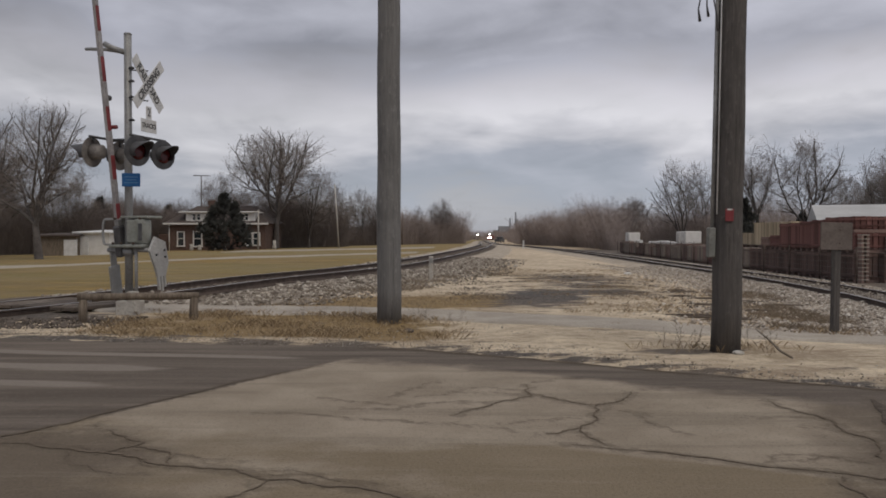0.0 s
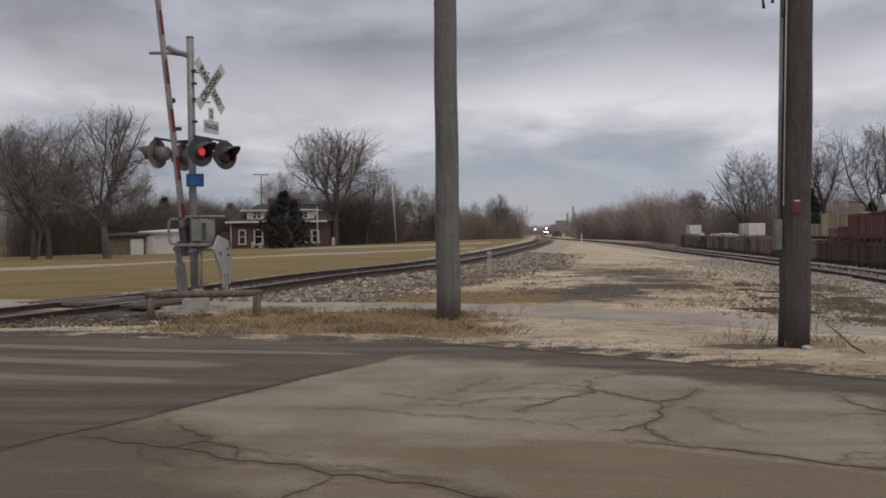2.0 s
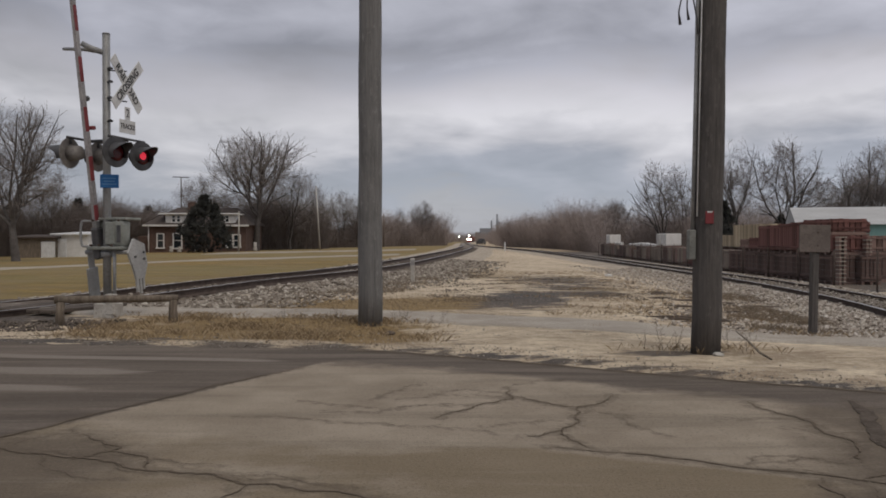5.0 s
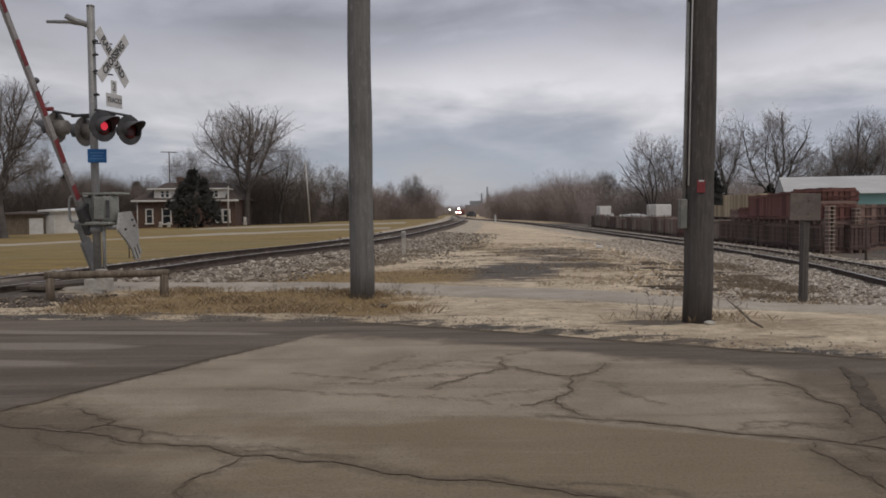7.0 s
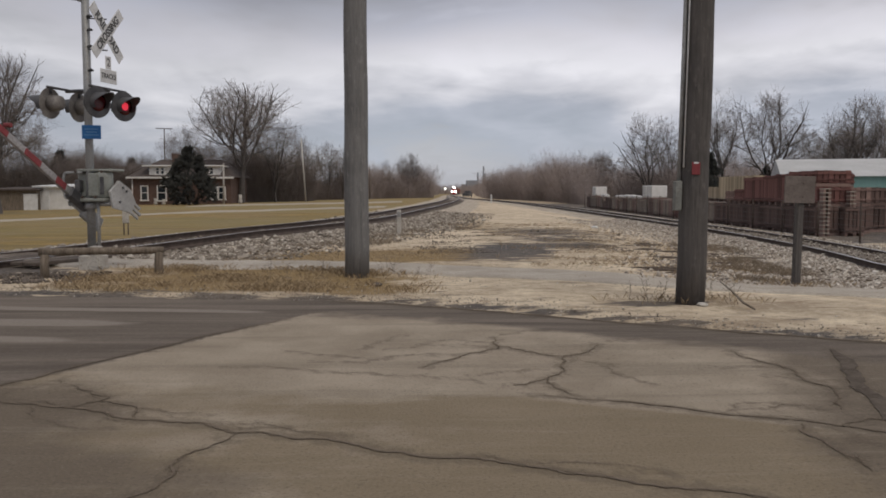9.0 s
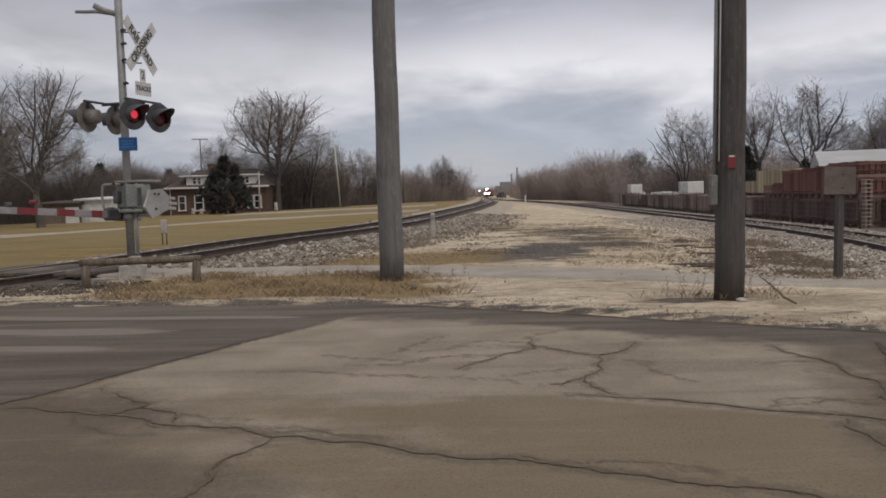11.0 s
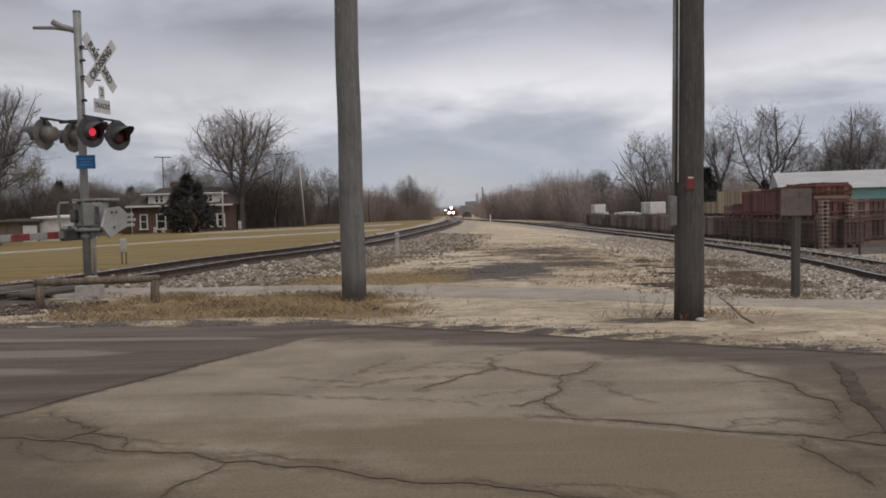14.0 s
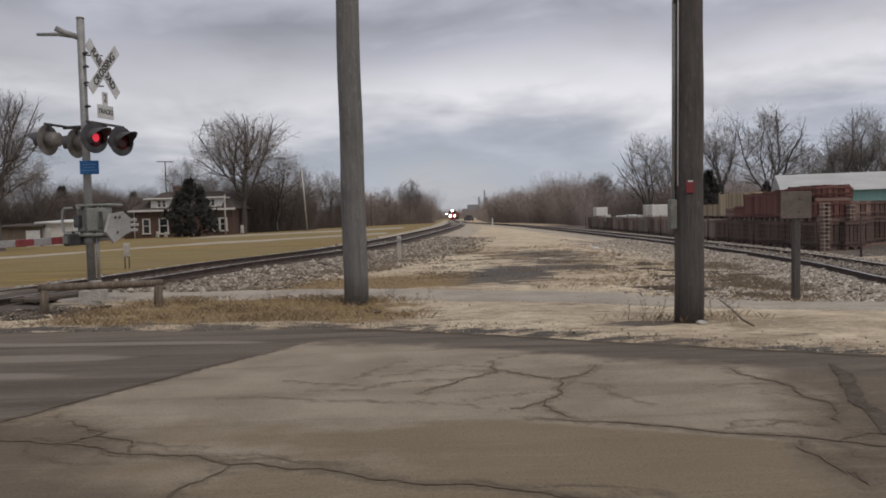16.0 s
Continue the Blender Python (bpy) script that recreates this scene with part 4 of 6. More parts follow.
for z, far in ((0.125, 0.74), (0.215, 0.78), (0.305, 0.72)):
    part("weight_bar", box_m((0.045, far - 0.46, 0.055), pose(0.45, (far + 0.46) / 2, z), 0.008), M_PLATE, weight)
for y, z in ((0.06, 0.36), (0.18, 0.36), (0.1, 0.1)):
    part("bolt", tube_m([(0.47, y, z), (0.49, y, z)], 0.022, 8), M_BLACK, weight)
part("shaft", tube_m([(-0.42, 0, 0), (0.46, 0, 0)], 0.04, 12), M_GALV, gate, "", True)
loop = [(-0.42 + 0.05 * math.cos(a), -0.08, 1.46 + 0.22 * math.sin(a)) for a in (radians(90 + 18 * k) for k in range(11))]
part("guard_hoop", tube_m([(-0.1, -0.08, 1.68)] + loop + [(-0.1, -0.08, 1.24)], 0.022, 8), M_GALV, signal, "bent steel guard hoop", True)

# ---- trees ----
def grow(seed, height, wide, fork=0.24, limbs=5, open_=(14, 50), trunk=0.022, twig=0.010, levels=5, fill=1.0):
    """A bare tree inside a rounded crown: returns bmeshes of trunk with limbs, and of the fine crown."""
    rnd = random.Random(seed)
    wood, crown = bmesh.new(), bmesh.new()
    mid, half = height * (1 + 0.75 * fork) / 2, height * (1 - 0.75 * fork) / 2
    lobes = [rnd.uniform(0, 6.28) for _ in range(3)]

    def inside(p):
        a = math.atan2(p.y, p.x)
        reach = 1 + 0.10 * math.sin(3 * a + lobes[0]) + 0.09 * math.sin(5 * a + lobes[1] + p.z * 0.6) + 0.06 * math.sin(p.z * 1.4 + lobes[2])
        return (p.x * p.x + p.y * p.y) / (wide / 2) ** 2 + ((p.z - mid) / half) ** 2 < reach * reach

    def turned(way, angle):
        out = way.orthogonal().normalized()
        out.rotate(Matrix.Rotation(rnd.uniform(0, 2 * math.pi), 3, way))
        return (way * math.cos(angle) + out * math.sin(angle)).normalized()

    def limb(p, d, length, r, level):
        steps = (4, 8, 6, 4, 2, 1)[level]
        curl = (0.05, 0.15, 0.19, 0.2, 0.2, 0.1)[level]
        lift = (0.0, 0.05, 0.07, 0.06, 0.03, 0.0)[level]
        pts, radii, way = [p.copy()], [r], d.copy()
        for i in range(steps):
            way = (way + Vector((rnd.gauss(0, curl), rnd.gauss(0, curl), rnd.gauss(lift, curl * 0.7)))).normalized()
            q = pts[-1] + way * length / steps
            pts.append(q)
            radii.append(max(twig * 0.5, r * (1 - (0.35 if level == 0 else 0.72) * (i + 1) / steps)))
            if level and not inside(q):
                break
        n = len(pts) - 1
        tube(wood if level < 3 else crown, pts, radii, 9 if level == 0 else 6 if level == 1 else 4 if level == 2 else 3, caps=False)
        if level >= levels:
            return
        if level == 0:
            for k in range(limbs):
                tilt = radians(rnd.uniform(*open_)) if k else radians(6)
                turn = 2 * math.pi * (k + rnd.uniform(-0.25, 0.25)) / limbs
                base = pts[-1] if k < 3 else pts[-2].lerp(pts[-1], rnd.random())
                limb(base, Vector((math.sin(tilt) * math.cos(turn), math.sin(tilt) * math.sin(turn), math.cos(tilt))), height * rnd.uniform(0.62, 0.85), radii[-1] * rnd.uniform(0.5, 0.75), 1)
            return
        if n < steps and level > 2:
            return
        for i in range(1 if level > 1 else 2, n + 1):
            s = i / n
            for _ in range(2 if i == n else 1 + (rnd.random() < 0.5 * fill) + (level > 3 and rnd.random() < 0.6)):
                if rnd.random() > fill:
                    continue
                nd = turned((pts[i] - pts[i - 1]).normalized(), radians(rnd.uniform(16, 34) if i == n else rnd.uniform(28, 64)))
                limb(pts[i].lerp(pts[i - 1], rnd.uniform(0, 0.6) if i < n else 0), nd, length * rnd.uniform(0.42, 0.66) * (1.08 - 0.45 * s), max(twig * 0.6, radii[i] * rnd.uniform(0.5, 0.8)), level + 1)

    limb(Vector((0, 0, -0.1)), Vector((rnd.gauss(0, 0.05), rnd.gauss(0, 0.05), 1)).normalized(), height * fork + 0.1, height * trunk, 0)
    return wood, crown


def bare_tree(label, m, seed, height, wide, group="bare trees", **more):
    ob = thing("tree", label, "tree", m, group)
    wood, crown = grow(seed, height, wide, **more)
    part("trunk", wood, M_BARK, ob)
    part("crown", crown, M_TWIG, ob, "bare fine winter twigs")
    return ob


def place(px, d, drop=0.0, spin=0.0):
    """A pose at distance d ahead on the bearing px (tangent), standing on the ground."""
    x = px * d
    return pose(x, d, ground_z(x, d) - drop, 0, 0, spin)


def brg(col):
    return (col - 784) / 1492.0


OAK = "large bare tree with a wide crown"
oak_a = bare_tree(OAK + " behind the lawn", place(brg(70), 56), 11, 9.9, 9.4, trunk=0.03, twig=0.008, fork=0.24, limbs=7, open_=(16, 56))
oak_b = bare_tree(OAK + " beside a darker hedge", place(brg(-40), 60), 24, 10.2, 10.0, trunk=0.022, twig=0.008, limbs=6, open_=(20, 60))
oak_c = bare_tree(OAK + " beside the brick house", place(brg(488), 99, 0, 60), 37, 13.5, 12.6, trunk=0.03, twig=0.012, fork=0.3, limbs=6, open_=(15, 55))
tall_a = bare_tree("tall bare upright tree behind the storage yard", place(brg(1342), 100, 0, 200), 45, 13.2, 5.6, trunk=0.02, twig=0.012, fork=0.2, limbs=4, open_=(6, 20))
tall_b = bare_tree("tall bare spreading tree behind the yard", place(brg(1430), 102), 58, 13.8, 8.8, trunk=0.024, twig=0.012, fork=0.16, limbs=5, open_=(6, 34))
mid_a = bare_tree("medium bare tree with spreading limbs", place(brg(386), 122), 63, 10.5, 7.6, twig=0.012, fork=0.2, limbs=6, open_=(12, 45), trunk=0.016)
mid_b = bare_tree("medium bare bushy tree", place(brg(1205), 98), 71, 10.6, 6.4, twig=0.009, fork=0.14, limbs=6, open_=(5, 26), trunk=0.017, fill=0.82)
far_a = bare_tree("far slender bare tree", place(brg(1120), 112), 85, 7.0, 4.6, twig=0.012, fork=0.2, limbs=5, open_=(8, 35), trunk=0.016)
rnd = random.Random(7)
for src, col, d, s in ((mid_a, -60, 70, 0.95), (oak_b, -70, 60, 0.95), (mid_b, 575, 112, 0.86), (mid_b, 605, 132, 0.92), (mid_a, 640, 138, 0.85), (mid_b, 665, 140, 0.85),
                       (mid_b, 1240, 103, 1.0), (mid_b, 1272, 108, 1.02), (tall_a, 1552, 104, 0.92), (tall_b, 1600, 106, 1.0), (tall_a, 1585, 108, 0.9), (mid_a, 1500, 118, 0.95), (mid_b, 1530, 112, 0.9),
                       (far_a, 1140, 116, 1.0), (far_a, 1100, 120, 0.85), (mid_a, 1640, 110, 1.1), (tall_a, 1690, 115, 1.0), (mid_a, 780, 172, 0.85), (mid_b, 735, 162, 0.7),
                       (mid_b, 548, 106, 0.98), (far_a, 440, 125, 1.3), (mid_b, 520, 110, 0.9), (mid_a, 130, 84, 0.75), (mid_b, 20, 82, 0.85), (mid_a, -20, 80, 0.8)):
    k = copy_thing(src, place(brg(col), d, 0, rnd.uniform(0, 360)))
    k.scale = (s, s, s)


# ---- brush and far woods: many thin stems, uncountable ----
def brush(label, strips, material, seed, thick=0.008):
    """Thickets: each strip is (col0, d0, col1, d1, height0, height1, depth, stems)."""
    rnd = random.Random(seed)
    verts, faces = [], []

    def sliver(a, b, w):
        side = Vector((rnd.uniform(-1, 1), rnd.uniform(-0.4, 0.4), 0)).normalized() * w
        i = len(verts)
        verts.extend((a - side, a + side, b + side * 0.3, b - side * 0.3))
        faces.append((i, i + 1, i + 2, i + 3))

    for c0, d0, c1, d1, h0, h1, depth, n in strips:
        for _ in range(n):
            t = rnd.random()
            d = d0 + (d1 - d0) * t + rnd.uniform(0, depth)
            x = brg(c0 + (c1 - c0) * t) * (d0 + (d1 - d0) * t) + rnd.uniform(-0.6, 0.6)
            # rounded bushes side by side, each with its own height
            cell = 3.6 * d / 100
            bush = math.sqrt(abs(math.sin(x / cell + 1.7 * wob(x, d, 0.12, seed + 2))))
            clump = 0.62 + 0.30 * bush + 0.40 * wob(x, d, 0.10, seed) + 0.16 * wob(x, d, 0.5, seed)
            h = (h0 + (h1 - h0) * t) * clump * rnd.uniform(0.5, 1.0) ** 0.6
            p = Vector((x, d, ground_z(x, d) - 0.1))
            w = thick * d / 60
            tip = p + Vector((rnd.gauss(0, 0.30), rnd.gauss(0, 0.25), 1)).normalized() * h
            sliver(p, tip, w * 0.8)
            for k in range(9 if d < 150 else 6):
                s = rnd.uniform(0.15, 1.0)
                q = p.lerp(tip, s)
                sliver(q, q + Vector((rnd.gauss(0, 0.75), rnd.gauss(0, 0.5), rnd.uniform(-0.3, 0.6))) * h * rnd.uniform(0.08, 0.24), w * 0.75)
    me = bpy.data.meshes.new("brush")
    me.from_pydata([tuple(v) for v in verts], [], faces)
    me.materials.append(material)
    return tagged(new("brush", me), label, "brush", kind="stuff")


brush("dense brown leafless thicket beside the siding", [(1112, 92, 930, 190, 6.9, 8.6, 12, 6500), (930, 190, 908, 300, 7.4, 5.2, 25, 1300)], M_BRUSH, 3)
brush("dark leafless hedge and understorey behind the lawn", [(-140, 74, 175, 84, 7.2, 6.6, 9, 13000), (165, 98, 300, 118, 8.6, 8.2, 12, 6500), (455, 102, 600, 112, 8.4, 6.5, 8, 6500), (580, 128, 668, 140, 7.0, 6.0, 10, 2600)], M_HEDGE, 5)
brush("grey-brown leafless scrub beyond the main line", [(660, 140, 822, 178, 7.6, 8.0, 12, 4600), (812, 240, 832, 520, 5.0, 8.0, 20, 1200), (1090, 112, 1300, 114, 5.0, 6.0, 12, 3800), (1165, 99, 1292, 99, 5.2, 6.0, 7, 2000), (1280, 116, 1720, 120, 8.4, 8.2, 15, 7000)], M_BRUSH, 8)
brush("far woods along the horizon", [(-200, 190, 420, 240, 10, 11, 30, 3200), (280, 260, 825, 600, 10, 13, 40, 3000), (790, 1100, 930, 1100, 14, 16, 80, 1500), (912, 600, 1000, 450, 10, 11, 40, 900), (1100, 300, 1800, 260, 11, 12, 40, 2600)], M_BRUSH, 12, 0.009)


# ---- conifers ----
def conifer(label, m, seed, height, width):
    ob = thing("conifer", label, "evergreen tree", m, "evergreens")
    rnd = random.Random(seed)
    part("trunk", tube_m([(0, 0, -0.1), (0, 0, height * 0.9)], [0.14, 0.03], 7), M_BARK, ob)
    bm = bmesh.new()
    clumps = []
    for k in range(95):
        s = rnd.random() ** 0.9
        r = width * (0.74 + 0.26 * math.sin(3.1 * min(1, s + 0.12))) * (1 - s ** 2.2) ** 0.8 * rnd.uniform(0.45, 0.85)
        a = rnd.uniform(0, 2 * math.pi)
        clumps.append((Vector((r * math.cos(a), r * math.sin(a), 0.45 + s * (height - 0.9))), rnd.uniform(0.55, 0.95) * (1 - 0.45 * s)))
    clumps.append((Vector((0, 0, height - 0.5)), 0.4))
    for c, size in clumps:
        for k in range(60):
            d = Vector((rnd.gauss(0, 1), rnd.gauss(0, 1), rnd.gauss(0, 1))).normalized()
            p = c + d * size * rnd.uniform(0.5, 1.0)
            out = (d + Vector((0, 0, 0.3))) * rnd.uniform(0.12, 0.26)
            side = d.orthogonal().normalized() * rnd.uniform(0.06, 0.13)
            bm.faces.new([bm.verts.new(v) for v in (p - out - side, p - out + side, p + out)])
    part("crown", bm, M_NEEDLE, ob, "dense dark needles")
    return ob


con = conifer("dense dark evergreen standing before the brick house", place(brg(398), 88), 5, 6.1, 3.15)
for col, d, s in ((1300, 74, 0.75), (1316, 80, 0.9), (1288, 84, 0.7), (178, 92, 1.0), (205, 96, 0.85), (150, 90, 0.8), (60, 88, 0.9), (300, 150, 1.3), (255, 120, 0.9), (1420, 104, 0.8)):
    k = copy_thing(con, place(brg(col), d, 0, 40 * s))
    k.scale = (s * 0.8, s * 0.8, s)
    tagged(k, "dark evergreen among bare trees")


# ---- brick house ----
M_BRICK = surface("brown_brick", mottled((0.085, 0.054, 0.044), (0.135, 0.087, 0.07), 3.0, 30.0, (0.16, 0.115, 0.095)), 0.9)
M_ROOF = surface("brown_shingles", mottled((0.066, 0.053, 0.047), (0.10, 0.081, 0.072), 1.5, 18.0, (0.06, 0.047, 0.042)), 0.92)
M_GLASS = surface("window_glass", lambda tr, vec: ((0.02, 0.025, 0.03), None), 0.08, spec=0.6)
M_TRIM = surface("painted_trim", mottled((0.60, 0.59, 0.56), (0.72, 0.71, 0.69), 2.0), 0.6)


def window(parent, x, y, z, w, h, panes=1):
    fr = bmesh.new()
    for k in range(panes):
        cx = (k - (panes - 1) / 2) * w
        box(fr, (w, 0.12, 0.12), pose(cx, 0, h / 2), 0.01)
        box(fr, (w + 0.15, 0.2, 0.14), pose(cx, -0.03, -h / 2), 0.01)
        box(fr, (w, 0.12, 0.07), pose(cx, 0, 0.05), 0.01)
        for s in (-1, 1):
            box(fr, (0.13, 0.12, h), pose(cx + s * (w / 2 - 0.05), 0, 0), 0.01)
    win = part("window", fr, M_TRIM, parent, "white framed sash window")
    win.matrix_basis = pose(x, y, z)
    for k in range(panes):
        part("pane", box_m((w - 0.2, 0.03, h - 0.1), pose((k - (panes - 1) / 2) * w, 0.02, 0)), M_GLASS, win)


house = thing("house", "brown brick bungalow with white trimmed dormers", "house", pose(-24.6, 95, -0.75, 0, 0, 0))
bm = bmesh.new()
box(bm, (10.9, 9.0, 3.5), pose(-0.85, 4.5, 1.75))
part("wall", bm, M_BRICK, house)


def gable(w, d, z0, rise, over, m=None):
    bm = bmesh.new()
    a = [(-w / 2 - over, -over, z0), (w / 2 + over, -over, z0), (w / 2 - w * 0.18, d / 2, z0 + rise), (-w / 2 + w * 0.18, d / 2, z0 + rise), (-w / 2 - over, d + over, z0), (w / 2 + over, d + over, z0)]
    v = [bm.verts.new(p) for p in a]
    for f in ((0, 1, 2, 3), (5, 4, 3, 2), (1, 5, 2), (4, 0, 3), (0, 4, 5, 1)):
        bm.faces.new([v[i] for i in f])
    return bm


roof = part("roof", gable(10.9, 9.0, 3.52, 2.1, 0.45), M_ROOF, house, "brown shingled hipped roof")
roof.location.x = -0.85
part("eave", box_m((11.8, 0.12, 0.2), pose(-0.85, -0.47, 3.46), 0.02), M_TRIM, house, "white eave board")
part("chimney", box_m((0.8, 0.7, 1.3), pose(-1.65, 4.2, 5.6), 0.03), M_BRICK, roof)
for x in (-3.2, 2.2):
    dorm = part("dormer", box_m((2.4, 3.0, 1.15), pose(x, 1.7, 4.15), 0.02), M_TRIM, house, "white dormer with small windows")
    part("dormer_roof", box_m((3.4, 3.6, 0.16), pose(x - 0.2, 1.6, 4.78), 0.03), M_TRIM, dorm)
    window(house, x - 0.27, 0.18, 4.22, 0.55, 0.78)
    window(house, x + 0.27, 0.18, 4.22, 0.55, 0.78)
window(house, -4.9, -0.02, 1.75, 0.85, 1.6)
window(house, -3.0, -0.02, 1.75, 1.05, 1.7)
for x in (2.75, 3.6):
    window(house, x, -0.02, 1.75, 0.85, 1.4)
part("downpipe", tube_m([(-6.2, -0.08, 0), (-6.2, -0.08, 3.5)], 0.06, 8), M_TRIM, house)
part("porch", box_m((2.2, 2.0, 2.3), pose(-7.3, 4.0, 1.15), 0.05), M_BRICK, house, "brick side porch")
part("step", box_m((1.6, 1.2, 0.5), pose(3.9, -0.62, 0.25), 0.04), M_CONC, house)
for x, s in ((-3.3, 0.5), (-2.4, 0.45), (-0.6, 0.55), (0.4, 0.5), (5.9, 0.7)):
    ob = thing("garden_ornament", "small pale stone garden ornament by the house", "ornament", pose(-24.6 + x, 93.6, ground_z(-24.6 + x, 93.6)), "garden ornaments")
    part("figure", tube_m([(0, 0, 0), (0, 0, s * 0.4), (0, 0, s * 0.7), (0, 0, s * 1.4)], [0.22, 0.25, 0.16, 0.18], 8), M_CONC, ob)


def shed(label, col, d, w, h, wall, spin, door):
    ob = thing("garage", label, "garage", place(brg(col), d, 0.05, spin), "garages")
    part("wall", box_m((w, 5.0, h), pose(0, 2.5, h / 2), 0.02), wall, ob)
    part("roof", box_m((w + 0.5, 5.6, 0.16), pose(0, 2.5, h + 0.08, 2, 0, 0), 0.03), M_ROOF if wall is not M_TRIM else M_WHITE, ob)
    part("door", box_m((1.1, 0.1, h * 0.8), pose(door, -0.06, h * 0.4), 0.01), M_WHITE, ob, "pale door")


shed("low grey garage with a pale door", 100, 71, 3.3, 1.75, M_LOG, 4, 1.2)
shed("white garage beside the lawn", 165, 72, 2.9, 1.95, M_TRIM, -4, -0.9)


# ---- lane across the lawn ----
M_LANE = surface("pale_concrete_lane", mottled((0.32, 0.285, 0.23), (0.41, 0.37, 0.305), 0.6, 14.0, (0.30, 0.25, 0.18)), 0.92)


def lane(line, half, label):
    x0, x1 = line[0][0], line[-1][0]
    bm = bmesh.new()
    last = None
    for k in range(121):
        x = x0 + (x1 - x0) * k / 120
        y = along(line, x)
        w = half * (1 + 0.2 * wob(x, 0, 0.5, 1))
        pair = [bm.verts.new((x, y + s * w, ground_z(x, y + s * w) + (0.035 if abs(s) < 0.95 else -0.02))) for s in (-1, -0.92, -0.7, -0.45, -0.2, 0, 0.2, 0.45, 0.7, 0.92, 1)]
        if last:
            for i in range(10):
                bm.faces.new((last[i], pair[i], pair[i + 1], last[i + 1]))
        last = pair
    return tagged(part("pavement", bm, M_LANE), label, "lane", kind="structure")


lane([(-30.0, 29.0), (-18.6, 39.5), (-15.0, 50.5), (-10.0, 57.5), (-6.0, 63.0), (-2.0, 68.5)], 2.4, "pale paved lane across the lawn")
lane([(-20.0, 80.0), (-14.0, 84.0), (-7.6, 88.0), (-1.0, 98.0)], 4.2, "pale paved yard beyond the lawn")

# ---- storage yard: crates behind a wire fence ----
def crate_mat(name, a, b):
    return surface(name, mottled(a, b, 2.0, 18.0, tuple(0.6 * v for v in a), (3, 3, 0.4), 0.5), 0.9)


M_CR = {"dark": crate_mat("dark_stained_boards", (0.078, 0.052, 0.045), (0.138, 0.093, 0.081)),
        "rust": crate_mat("rust_red_boards", (0.115, 0.056, 0.049), (0.178, 0.087, 0.077)),
        "tan": crate_mat("tan_boards", (0.33, 0.27, 0.18), (0.45, 0.375, 0.265)),
        "grey": crate_mat("grey_boards", (0.18, 0.145, 0.12), (0.26, 0.215, 0.18)),
        "brown": crate_mat("brown_boards", (0.165, 0.108, 0.092), (0.24, 0.165, 0.142))}
WORDS = {"dark": "dark stained", "rust": "rust red", "tan": "tan plywood", "grey": "weathered grey", "brown": "pinkish brown"}


def crate(kind, size):
    w, d, h = size
    ob = thing("crate", WORDS[kind] + " slatted wooden crate stacked in the yard", "crate", None, "stacked crates")
    gap = 0.008 if kind in ("tan", "grey") else 0.035
    n = max(5, int(w / 0.18))
    boards = {}
    for side in range(4):
        long, off = (w, d) if side % 2 == 0 else (d, w)
        turn = pose(0, 0, 0, 0, 0, 90 * side) @ pose(0, -off / 2, 0)
        b = long / n
        for k in range(n):
            if side % 2 not in boards:
                boards[side % 2] = box_m((b - gap, 0.022, h - 0.14), None, 0.004)
                first = part("board", boards[side % 2], M_CR[kind], ob)
                boards[side % 2] = first.data
            else:
                first = new("board", boards[side % 2])
                first.parent = ob
            first.matrix_basis = turn @ pose(-long / 2 + b * (k + 0.5), 0, 0.14 + (h - 0.14) / 2 + 0.012 * math.sin(5 * k + side))
        if kind != "tan":
            part("batten", box_m((long, 0.03, 0.07), turn @ pose(0, -0.026, 0.26), 0.004), M_CR[kind], ob)
            part("batten", box_m((long, 0.03, 0.07), turn @ pose(0, -0.026, h - 0.1), 0.004), M_CR[kind], ob)
    part("lid", box_m((w, d, 0.03), pose(0, 0, h - 0.02)), M_CR[kind], ob)
    for x in (-w / 2 + 0.06, 0, w / 2 - 0.06):
        part("skid", box_m((0.1, d, 0.11), pose(x, 0, 0.06)), M_CR["brown"], ob)
    return ob


def fence_x(y):
    return 14.8 + 0.045 * (y - 30) - 0.02 * max(0, 30 - y)


stock = {}


def put_crate(kind, size, m):
    key = kind, size
    if key not in stock:
        stock[key] = crate(kind, size)
        stock[key].matrix_basis = m
    else:
        copy_thing(stock[key], m)


rnd = random.Random(31)
FLOOR, DECK = -0.37, 0.735


def yard_x(row, y):
    """The middle of a row of crates, counted from the fence."""
    return fence_x(y) + 1.1 + 1.5 * row


def stack(kind, w, h, row, y, z):
    put_crate(kind, (w, 1.3, h), pose(yard_x(row, y), y, z, 0, 0, 90 + rnd.uniform(-2.5, 2.5)))


for row, y0, y1 in ((0, 33.65, 84.0), (1, 33.45, 70.0), (2, 34.85, 44.0), (3, 36.2, 42.0), (4, 37.5, 42.0)):
    y = y0
    while y < y1:
        kind = "dark" if y < 44 or row else "grey" if y < 48 else "rust" if y < 52 else "grey"
        tall = 1.1 if y < 61 or y > 75 or row else rnd.choice((1.1, 1.1, 0.95, 0.8))
        stack(kind if y < 52 else rnd.choice(("grey", "grey", "dark", "brown")), 1.25, tall, row, y, FLOOR)
        y += 1.32 + (rnd.choice((0, 0, 0.25, 0.5)) if y > 60 and row == 0 else 0)
stack("dark", 1.25, 1.1, 0, 32.05, FLOOR)
